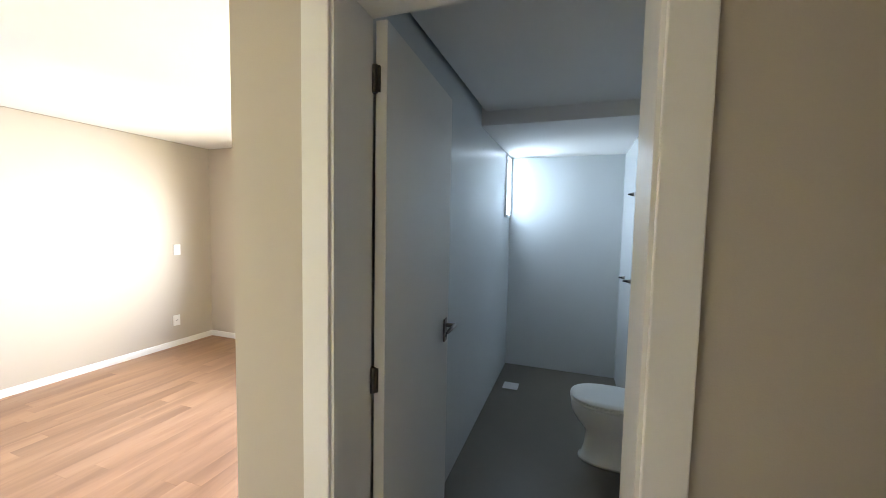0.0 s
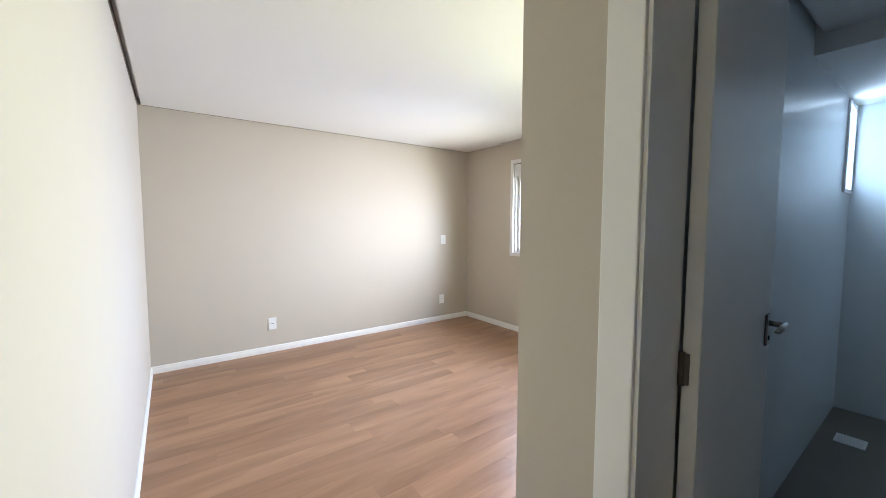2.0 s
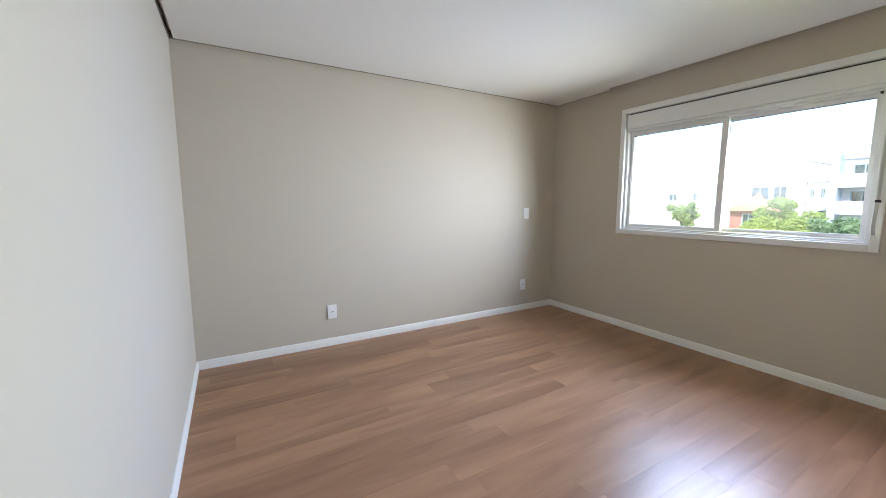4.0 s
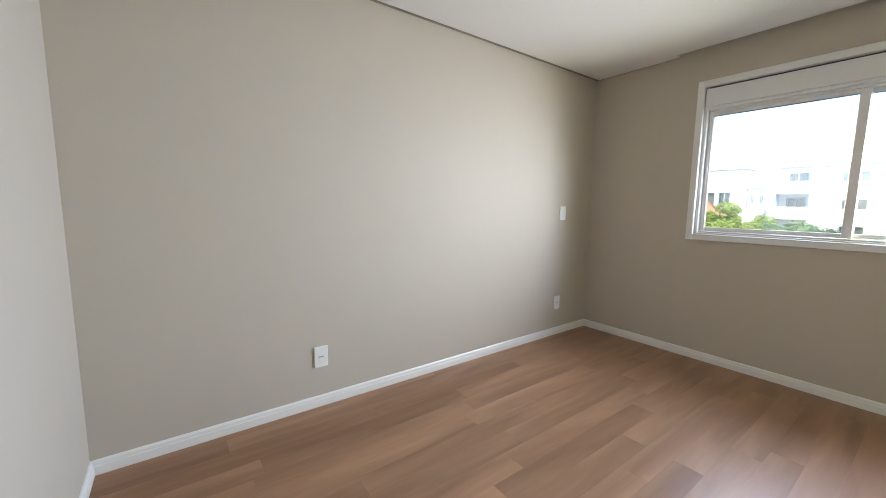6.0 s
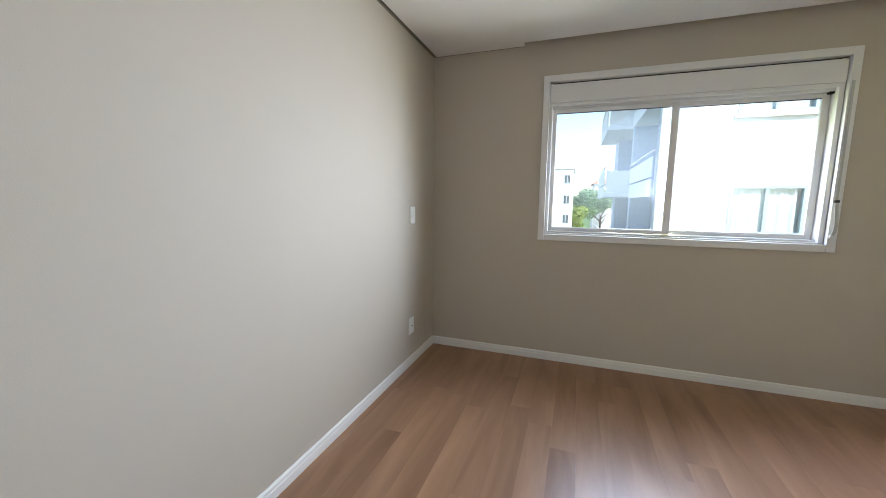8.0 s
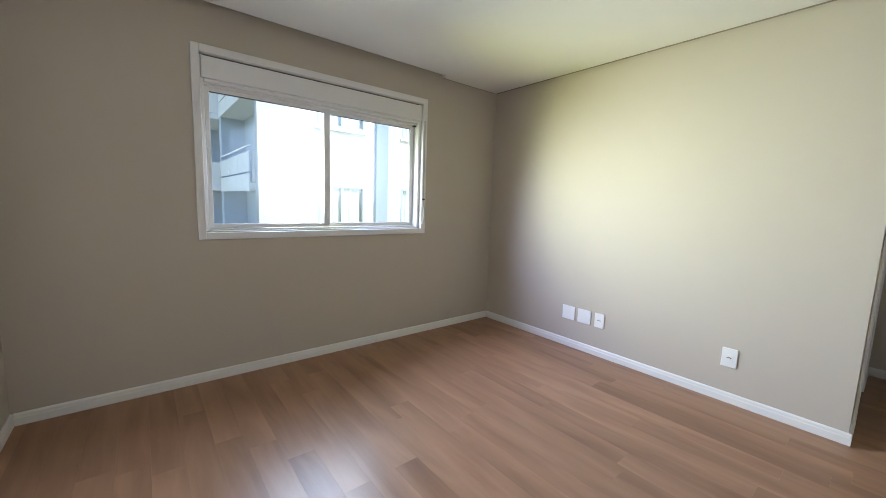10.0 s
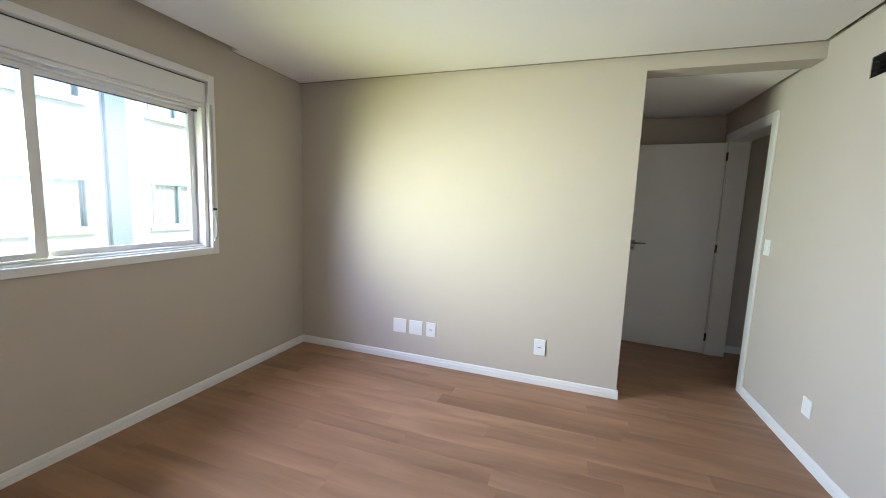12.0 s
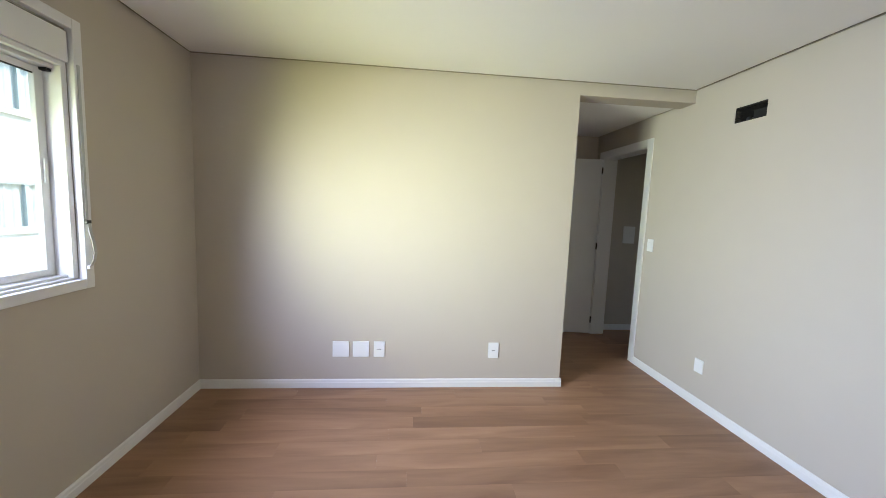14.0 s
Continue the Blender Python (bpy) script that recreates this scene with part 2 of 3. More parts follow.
# ---- builders ----
def box(bm, x0, y0, z0, x1, y1, z1, bevel=0.0):
    v = [bm.verts.new((x, y, z)) for x in (x0, x1) for y in (y0, y1) for z in (z0, z1)]
    f = [bm.faces.new([v[i] for i in q]) for q in ((0, 1, 3, 2), (4, 6, 7, 5), (0, 4, 5, 1), (2, 3, 7, 6), (0, 2, 6, 4), (1, 5, 7, 3))]
    if bevel:
        edges = list({e for q in f for e in q.edges})
        bmesh.ops.bevel(bm, geom=edges, offset=bevel, segments=2, profile=0.5, affect="EDGES")
    return f


def boxes(*dims, bevel=0.0):
    bm = bmesh.new()
    for d in dims:
        box(bm, *d, bevel=bevel)
    return bm


def mesh_object(name, bm, mat, smooth=False):
    bmesh.ops.recalc_face_normals(bm, faces=bm.faces)
    me = bpy.data.meshes.new(name)
    bm.to_mesh(me)
    bm.free()
    me.materials.append(mat)
    if smooth:
        for p in me.polygons:
            p.use_smooth = True
    return new(name, me)


def part(name, bm, mat, parent, label="", smooth=False):
    ob = mesh_object(name, bm, mat, smooth)
    ob.parent = parent
    if label:
        ob["label"] = label
    return ob


def structure(name, bm, mat, label, category):
    return tagged(mesh_object(name, bm, mat), label, category, kind="structure")


def empty(name, m, label, category, group="", kind=""):
    e = new(name)
    e.matrix_world = m
    return tagged(e, label, category, group, kind)


def cylinder(bm, a, b, r, n=16, r2=None):
    a, b = Vector(a), Vector(b)
    q = (b - a).to_track_quat("Z", "Y").to_matrix().to_4x4()
    bmesh.ops.create_cone(bm, cap_ends=True, segments=n, radius1=r, radius2=r if r2 is None else r2, depth=(b - a).length,
                          matrix=Matrix.Translation((a + b) / 2) @ q)


def loft(bm, rings, n=28, power=2.0, cap=True):
    """Rings (cx, cy, z, rx, ry) of superellipses joined to a skin."""
    loops = []
    for cx, cy, z, rx, ry in rings:
        lp = []
        for i in range(n):
            a = 2 * math.pi * i / n
            c, s = math.cos(a), math.sin(a)
            lp.append(bm.verts.new((cx + rx * math.copysign(abs(c) ** (2 / power), c), cy + ry * math.copysign(abs(s) ** (2 / power), s), z)))
        loops.append(lp)
    for p, q in zip(loops, loops[1:]):
        for i in range(n):
            bm.faces.new((p[i], p[(i + 1) % n], q[(i + 1) % n], q[i]))
    if cap:
        bm.faces.new(loops[0][::-1])
        bm.faces.new(loops[-1])


# ---- the plan, in metres ----
W, D = 3.62, 3.785             # bedroom: x 0 to W, y 0 to D
CEIL_Z, SLAB_Z = 2.435, 2.52
PN = 0.953                     # north face of the passage
PE = 5.13                      # east end of the passage
P_CEIL = 2.354
BW, BE, BN, BS = 3.836, 5.20, 4.27, 1.14   # bathroom
WX0, WX1, WZ0, WZ1 = 0.93, 2.67, 1.02, 2.165   # window opening
BD0, BD1, BDH = 3.937, 4.645, 2.12             # bathroom door opening
ED0, ED1, EDH = 4.162, 4.968, 2.09            # bedroom door opening

# ---- shell ----
structure("wall_west", boxes((-0.15, -0.15, -0.2, 0, D + 0.155, SLAB_Z)), WALL, "beige painted plaster wall with socket plates", "wall")
structure("wall_north", boxes((0, D, -0.2, WX0, D + 0.155, SLAB_Z), (WX1, D, -0.2, 3.70, D + 0.155, SLAB_Z),
                              (WX0, D, -0.2, WX1, D + 0.155, WZ0), (WX0, D, WZ1, WX1, D + 0.155, SLAB_Z)), WALL, "beige painted wall with a wide window", "wall")
structure("wall_east", boxes((W, PN, -0.2, 3.829, D, SLAB_Z), (W, 0, 2.342, 3.79, PN, SLAB_Z)), WALL, "beige painted wall ending at the open passage", "wall")
AX0, AX1, AZ0, AZ1 = 2.995, 3.232, 2.098, 2.203    # hole left for the air conditioner
structure("wall_south", boxes((0, -0.15, -0.2, AX0, 0, SLAB_Z), (AX0, -0.15, -0.2, AX1, 0, AZ0), (AX0, -0.15, AZ1, AX1, 0, SLAB_Z),
                              (AX1, -0.15, -0.2, ED0, 0, SLAB_Z), (ED0, -0.15, EDH, ED1, 0, SLAB_Z), (ED1, -0.15, -0.2, PE, 0, SLAB_Z)),
          WALL, "beige painted wall with the bedroom door", "wall")
structure("wall_passage", boxes((3.829, PN, -0.2, BD0, 1.13, SLAB_Z), (BD1, PN, -0.2, PE, 1.13, SLAB_Z), (BD0, PN, BDH, BD1, 1.13, SLAB_Z)),
          WALL, "beige painted passage wall with the bathroom door", "wall")
structure("wall_passage_end", boxes((PE, -2.0, -0.2, PE + 0.07, 1.13, SLAB_Z)), WALL, "beige painted wall closing the passage", "wall")
# an unseen opening is added on the hall's west side to let daylight in
structure("wall_hall", boxes((3.85, -2.0, -0.2, 4.0, -1.75, SLAB_Z), (3.85, -1.3, -0.2, 4.0, -0.15, SLAB_Z), (3.85, -1.75, 2.1, 4.0, -1.3, SLAB_Z), (3.85, -2.15, -0.2, PE + 0.07, -2.0, SLAB_Z)), WALL, "beige painted walls of the dim hall", "wall")
structure("floor_slab", boxes((-0.15, -2.15, -0.3, 5.5, 4.4, -0.013)), RAW, "concrete slab under the floors", "floor")
structure("ceiling_slab", boxes((-0.15, -2.15, SLAB_Z, 5.5, 4.4, SLAB_Z + 0.15)), RAW, "concrete slab above the plaster ceilings", "ceiling")
G = 0.03
structure("ceiling_bedroom", boxes((G, G, CEIL_Z, W - G, D - 0.08, CEIL_Z + 0.035), (G, D - 0.08, CEIL_Z, 0.734, D - 0.016, CEIL_Z + 0.035),
                                   (2.862, D - 0.08, CEIL_Z, W - G, D - 0.016, CEIL_Z + 0.035),
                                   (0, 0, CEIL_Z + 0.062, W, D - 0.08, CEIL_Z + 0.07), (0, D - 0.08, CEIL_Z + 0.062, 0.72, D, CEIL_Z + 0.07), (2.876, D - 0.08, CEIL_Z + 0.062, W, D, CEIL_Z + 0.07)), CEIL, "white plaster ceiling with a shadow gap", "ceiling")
# thin dark strips on the wall tops imitate the shade in the gap
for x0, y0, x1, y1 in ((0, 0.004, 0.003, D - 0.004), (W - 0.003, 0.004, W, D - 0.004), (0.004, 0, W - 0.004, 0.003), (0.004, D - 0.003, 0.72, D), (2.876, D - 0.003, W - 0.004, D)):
    structure("trim", boxes((x0, y0, CEIL_Z + 0.002, x1, y1, CEIL_Z + 0.06)), GAP_SHADE, "dark strip painted as the shade inside the ceiling's shadow gap", "trim")
structure("ceiling_passage", boxes((3.80, G, P_CEIL, PE - G, PN - G, P_CEIL + 0.02), (3.79, 0, P_CEIL + 0.05, PE, PN, P_CEIL + 0.06)), CEIL, "white plaster passage ceiling with a shadow gap", "ceiling")
structure("ceiling_hall", boxes((4.0, -2.0, P_CEIL, PE, -0.15, P_CEIL + 0.02)), CEIL, "white plaster hall ceiling", "ceiling")

# bathroom shell
BX0, BX1, BZ0, BZ1 = 3.965, 4.20, 1.645, 2.215     # y and z of the small bathroom window
structure("bathroom_wall_west", boxes((3.829, 1.13, -0.2, BW, D + 0.155, SLAB_Z), (3.70, D + 0.155, -0.2, BW, BX0, SLAB_Z), (3.70, BX1, -0.2, BW, BN, SLAB_Z),
                                      (3.70, BX0, -0.2, BW, BX1, BZ0), (3.70, BX0, BZ1, BW, BX1, SLAB_Z)), TILE, "glossy pale grey tiled bathroom wall", "wall")
structure("bathroom_wall_north", boxes((3.70, BN, -0.2, BE + 0.15, BN + 0.15, SLAB_Z)), TILE, "glossy pale grey tiled shower wall", "wall")
structure("bathroom_wall_east", boxes((BE, 1.13, -0.2, BE + 0.15, BN, SLAB_Z), (4.95, 3.43, -0.01, BE, BN, 2.256)), TILE, "glossy pale grey tiled wall with a shaft", "wall")
structure("bathroom_wall_south", boxes((BW, 1.13, -0.01, BD0 - 0.04, BS, 2.358), (BD1 + 0.04, 1.13, -0.01, BE, BS, 2.358), (BD0 - 0.04, 1.13, BDH + 0.04, BD1 + 0.04, BS, 2.358)),
          TILE, "glossy pale grey tiled wall beside the door", "wall")
structure("bathroom_floor", boxes((BW, 1.02, -0.013, BE, BN, -0.003)), BFLOOR, "taupe porcelain bathroom floor", "floor")
structure("ceiling_bathroom", boxes((BW + G, BS, 2.358, BE - G, 2.885, 2.378), (BW, BS, 2.41, BE, 2.885, 2.42)), CEIL, "white plaster bathroom ceiling", "ceiling")
structure("bathroom_soffit", boxes((BW, 2.885, 2.256, BE, BN, SLAB_Z)), CEIL, "white dropped soffit above the shower", "ceiling")


# ---- skirting ----
def skirting(x0, y0, x1, y1, side):
    """A board from one point to another along x or y; side: which way it stands out from the wall."""
    t, h = 0.014, 0.068
    bm = bmesh.new()
    prof = [(0, 0), (t, 0), (t, h * 0.60), (t * 0.84, h * 0.66), (t * 0.80, h * 0.72), (t * 0.74, h * 0.88), (t * 0.35, h), (0, h)]
    if y0 == y1:
        rows = [[bm.verts.new((x, y0 + side * a, b)) for a, b in prof] for x in (x0, x1)]
    else:
        rows = [[bm.verts.new((x0 + side * a, y, b)) for a, b in prof] for y in (y0, y1)]
    n = len(prof)
    for i in range(n):
        bm.faces.new((rows[0][i], rows[0][(i + 1) % n], rows[1][(i + 1) % n], rows[1][i]))
    bm.faces.new(rows[0])
    bm.faces.new(rows[1][::-1])
    return structure("baseboard", bm, TRIM, "white painted skirting board", "baseboard")


skirting(0, 0, 0, D, 1)
skirting(0.013, D, W - 0.013, D, -1)
skirting(W, PN - 0.013, W, D, -1)
skirting(W, PN, BD0 - 0.076, PN, -1)
skirting(0.013, 0, ED0 - 0.075, 0, 1)
skirting(BD1 + 0.076, PN, PE, PN, -1)
skirting(PE, 0.0, PE, PN - 0.013, -1)
skirting(PE, -2.0, PE, -0.19, -1)


# ---- doors ----
def door_frame(name, x0, x1, h, y0, y1, c, label):
    """Jambs, head, stops and casings on both faces of a wall between y0 and y1."""
    fr = empty(name, pose(0, 0, 0), label, "door frame", kind="structure")
    t, p = 0.012, 0.014
    part("jamb", boxes((x0, y0 - 0.004, 0, x0 + t, y1 + 0.004, h), bevel=0.002), TRIM, fr)
    part("jamb", boxes((x1 - t, y0 - 0.004, 0, x1, y1 + 0.004, h), bevel=0.002), TRIM, fr)
    part("head", boxes((x0 + t, y0 - 0.004, h - t, x1 - t, y1 + 0.004, h), bevel=0.002), TRIM, fr)
    for ya, yb in ((y0 - p, y0), (y1, y1 + p)):
        part("casing", boxes((x0 - c, ya, 0, x0 + 0.003, yb, h + c - 0.003), bevel=0.003), TRIM, fr)
        part("casing", boxes((x1 - 0.003, ya, 0, x1 + c, yb, h + c - 0.003), bevel=0.003), TRIM, fr)
        part("casing", boxes((x0 + 0.003, ya, h - 0.003, x1 - 0.003, yb, h + c - 0.003), bevel=0.003), TRIM, fr)
    return fr


def handle_set(parent, x, z, face, sign):
    """Lever handle with its plate at x along the leaf; face: y of the leaf's face; sign: which way it stands out."""
    plate = part("handle_plate", boxes((x - 0.022, min(face, face + sign * 0.008), z - 0.075, x + 0.022, max(face, face + sign * 0.008), z + 0.03), bevel=0.003), STEEL, parent, "brushed nickel plate")
    bm = bmesh.new()
    cylinder(bm, (x, face, z), (x, face + sign * 0.05, z), 0.010)
    cylinder(bm, (x + 0.008, face + sign * 0.048, z), (x - 0.115, face + sign * 0.048, z), 0.0095, r2=0.0075)
    cylinder(bm, (x - 0.115, face + sign * 0.048, z), (x - 0.122, face + sign * 0.043, z), 0.0075, r2=0.004)
    part("lever", bm, STEEL, plate, "brushed nickel lever", True)
    bm = bmesh.new()
    cylinder(bm, (x, face + sign * 0.008, z - 0.05), (x, face + sign * 0.011, z - 0.05), 0.008)
    part("keyhole", bm, BLACK, plate)


def door(name, m, width, height, label, mirror=1):
    """A flush leaf hung at its local origin, along +x; mirror -1: the knuckles on the other face."""
    d = empty(name, m, label, "door", kind="structure")
    t = 0.036
    part("leaf", boxes((0.004, 0, 0.008, width, t, height), bevel=0.0025), DOOR, d)
    handle_set(d, width - 0.06, 1.075, 0, -1)
    handle_set(d, width - 0.06, 1.075, t, 1)
    yk = 0.0 if mirror > 0 else t
    for z in (0.178, 1.068, 1.945):
        bm = bmesh.new()
        ya, yb = (0.001, 0.016) if mirror > 0 else (t - 0.016, t - 0.001)
        box(bm, 0.0005, ya, z - 0.036, 0.0038, yb, z + 0.036)
        box(bm, -0.004, ya, z - 0.036, -0.0008, yb, z + 0.036)
        cylinder(bm, (-0.001, yk, z - 0.039), (-0.001, yk, z + 0.039), 0.0085, 12)
        part("hinge", bm, HINGE, d, "dull nickel butt hinge")
    return d


door_frame("door_frame_bathroom", BD0, BD1, BDH, PN, 1.13, 0.076, "white painted bathroom door frame with casing")
door_frame("door_frame_bedroom", ED0, ED1, EDH, -0.15, 0, 0.075, "white painted bedroom door frame with casing")
door("door_bathroom", pose(3.989, 1.138, 0, 0, 0, 92.8), 0.70, 2.107, "white flush bathroom door standing open", -1)
door("door_bedroom", pose(4.962, 0.016, 0, 0, 0, 85.0) @ pose(0, -0.036, 0), 0.785, 2.075, "white flush bedroom door standing open", -1)


# ---- bedroom window ----
win = empty("window_1", pose(0, 0, 0), "white aluminium sliding window with roller shutter box", "window", kind="structure")
cx0, cx1, cz0, cz1, cw = 0.888, 2.711, 0.977, 2.208, 0.047
yf = D - 0.014
for d in ((cx0, yf, cz0, cx0 + cw, D + 0.02, cz1), (cx1 - cw, yf, cz0, cx1, D + 0.02, cz1),
          (cx0 + cw, yf, cz1 - cw, cx1 - cw, D + 0.02, cz1), (cx0 + cw, yf, cz0, cx1 - cw, D + 0.02, cz0 + cw)):
    part("window_frame", boxes(d, bevel=0.003), ALU, win)
ix0, ix1, iz0 = cx0 + cw, cx1 - cw, cz0 + cw
for d in ((ix0, D + 0.021, iz0, ix0 + 0.022, D + 0.15, 2.155), (ix1 - 0.028, D + 0.021, iz0, ix1, D + 0.15, 2.155),
          (ix0 + 0.022, D + 0.045, iz0, ix1 - 0.028, D + 0.15, iz0 + 0.022), (ix0 + 0.022, D + 0.05, 1.975, ix1 - 0.028, D + 0.15, 2.02)):
    part("inner_frame", boxes(d, bevel=0.002), ALU, win)
part("window_sill", boxes((ix0, D + 0.021, iz0 - 0.003, ix1, D + 0.044, iz0 + 0.010), bevel=0.002), ALU, win)
part("shutter_box", boxes((ix0 + 0.008, D + 0.004, 2.012, ix1 - 0.006, D + 0.03, 2.146), bevel=0.003), ALU, win, "white shutter box cover")
part("shutter_lip", boxes((ix0 + 0.024, D + 0.012, 1.990, ix1 - 0.03, D + 0.04, 2.011), bevel=0.003), ALU, win)
# no seal here: a black sheet imitates the shade behind the cover
part("gasket", boxes((ix0, D + 0.031, 2.012, ix1, D + 0.036, 2.16)), RUBBER, win, "black sheet for the shaded gap behind the shutter cover")


def sash(x0, x1, y, wl, wr, z0, z1, wt, wb):
    s = part("sash", boxes((x0, y, z0, x0 + wl, y + 0.025, z1), (x1 - wr, y, z0, x1, y + 0.025, z1),
                           (x0 + wl, y, z1 - wt, x1 - wr, y + 0.025, z1), (x0 + wl, y, z0, x1 - wr, y + 0.025, z0 + wb), bevel=0.002), ALU, win)
    pane = part("pane", boxes((x0 + wl - 0.004, y + 0.010, z0 + wb - 0.004, x1 - wr + 0.004, y + 0.015, z1 - wt + 0.004)), HAZED, s, "clear glass pane with a pale film for glare")
    pane.visible_shadow = False
    part("gasket", boxes((x0 + wl, y + 0.004, z1 - wt - 0.006, x1 - wr, y + 0.0095, z1 - wt - 0.0005)), RUBBER, s, "black rubber gasket")
    return s


sash(0.961, 1.806, D + 0.058, 0.028, 0.048, 1.048, 1.974, 0.028, 0.030)
sash(1.762, 2.635, D + 0.095, 0.045, 0.040, 1.048, 1.974, 0.028, 0.030)
# shutter strap in the frame
bm = bmesh.new()
pts = [(0.0, 1.295), (-0.004, 1.25), (-0.016, 1.20), (-0.022, 1.15), (-0.014, 1.11), (0.0, 1.085)]
for i in range(len(pts) - 1):
    (a, z0), (b, z1) = pts[i], pts[i + 1]
    q = [bm.verts.new(v) for v in ((2.672, yf - 0.012 + a, z0), (2.690, yf - 0.012 + a, z0), (2.690, yf - 0.012 + b, z1), (2.672, yf - 0.012 + b, z1))]
    r = [bm.verts.new(v.co + Vector((0, 0.002, 0))) for v in q]
    for f in ((q[0], q[1], q[2], q[3]), (r[3], r[2], r[1], r[0]), (q[0], q[3], r[3], r[0]), (q[1], r[1], r[2], q[2])):
        bm.faces.new(f)
part("shutter_strap", bm, STRAP, win, "grey shutter strap")
part("strap_slot", boxes((2.668, yf - 0.013, 1.288, 2.694, yf + 0.001, 1.305), bevel=0.003), BLACK, win, "black strap guide")
part("strap_plate", boxes((2.668, yf - 0.012, 1.07, 2.694, yf + 0.001, 1.088), bevel=0.003), ALU, win)

part("shutter_strap", boxes((2.674, yf - 0.004, 1.306, 2.688, yf - 0.0015, 2.012)), STRAP, win, "grey shutter strap")
part("latch", boxes((0.966, D + 0.050, 1.47, 0.980, D + 0.0575, 1.58), bevel=0.002), ALU, win, "white sash latch")
part("latch", boxes((2.607, D + 0.087, 1.47, 2.622, D + 0.0945, 1.58), bevel=0.002), ALU, win, "white sash latch")
# solid black block in place of the shaded gap above the sash
part("track_gap_shade", boxes((2.612, D + 0.06, 1.962, 2.636, D + 0.09, 1.974)), BLACK, win, "black block for the shade at the upper track's end")

# ---- bathroom window ----
bwin = empty("window_2", pose(0, 0, 0), "small white aluminium bathroom window", "window", kind="structure")
for d in ((BW - 0.006, BX0 - 0.025, BZ0 - 0.025, BW + 0.014, BX0, BZ1 + 0.025), (BW - 0.006, BX1, BZ0 - 0.025, BW + 0.014, BX1 + 0.025, BZ1 + 0.025),
          (BW - 0.006, BX0, BZ1, BW + 0.014, BX1, BZ1 + 0.025), (BW - 0.006, BX0, BZ0 - 0.025, BW + 0.014, BX1, BZ0)):
    part("window_frame", boxes((max(d[0], BW + 0.0005), *d[1:]), bevel=0.002), ALU, bwin)
pane = part("pane", boxes((BW - 0.07, BX0, BZ0, BW - 0.065, BX1, BZ1)), FROST, bwin, "bathroom window pane")
pane.visible_shadow = False


# ---- sockets and switches ----
def plate(name, m, w, h, holes, label, category, group=""):
    """A wall plate in the local xz plane, standing out along -y."""
    p = empty(name, m, label, category, group)
    part("cover", boxes((-w / 2, -0.009, -h / 2, w / 2, 0, h / 2), bevel=0.003), PLASTIC, p)
    if holes == "socket":
        part("insert", boxes((-0.02, -0.0115, -0.022, 0.02, -0.0092, 0.022), bevel=0.001), PLASTIC, p)
        bm = bmesh.new()
        for x in (-0.0095, 0, 0.0095):
            cylinder(bm, (x, -0.0122, 0.003 if x == 0 else 0), (x, -0.0105, 0.003 if x == 0 else 0), 0.0038, 10)
        part("contact_hole", bm, PLASTIC_GREY, p, "grey contact holes")
    elif holes == "switch":
        part("rocker", boxes((-0.014, -0.0135, -0.026, 0.014, -0.0092, 0.026), bevel=0.0015), PLASTIC, p)
    return p


def west_plate(y, z, *a):
    return plate(a[0], pose(0, y, z, 0, 0, 90), *a[1:])


def east_plate(y, z, *a):
    return plate(a[0], pose(W, y, z, 0, 0, -90), *a[1:])


def south_plate(x, z, *a):
    return plate(a[0], pose(x, 0, z, 0, 0, 180), *a[1:])


LOW = "wall plates above the skirting"
west_plate(1.049, 0.312, "wall_socket", 0.082, 0.128, "socket", "white plastic wall socket alone on the long wall", "socket", LOW)
west_plate(3.314, 0.312, "wall_socket", 0.082, 0.128, "socket", "white plastic wall socket under the light switch", "socket", LOW)
west_plate(3.341, 1.166, "light_switch", 0.082, 0.128, "switch", "white plastic light switch plate beside the bed place", "switch", "light switches")
east_plate(2.736, 0.313, "blank_plate", 0.125, 0.125, "", "square white blank cover plate beside another", "wall plate", LOW)
east_plate(2.582, 0.313, "blank_plate", 0.125, 0.125, "", "square white blank cover plate beside a socket", "wall plate", LOW)
east_plate(2.440, 0.313, "wall_socket", 0.086, 0.125, "socket", "white plastic wall socket beside two blank plates", "socket", LOW)
east_plate(1.525, 0.307, "wall_socket", 0.086, 0.128, "socket", "white plastic wall socket near the passage", "socket", LOW)
south_plate(3.291, 0.315, "blank_plate", 0.082, 0.105, "", "narrow white plastic blank plate low on the wall", "wall plate", LOW)
south_plate(3.998, 1.172, "light_switch", 0.078, 0.115, "switch", "white plastic light switch beside the door", "switch", "light switches")
plate("intercom_plate", pose(PE, -0.48, 1.205, 0, 0, -90), 0.15, 0.21, "", "white plastic box on the hall wall", "wall plate")

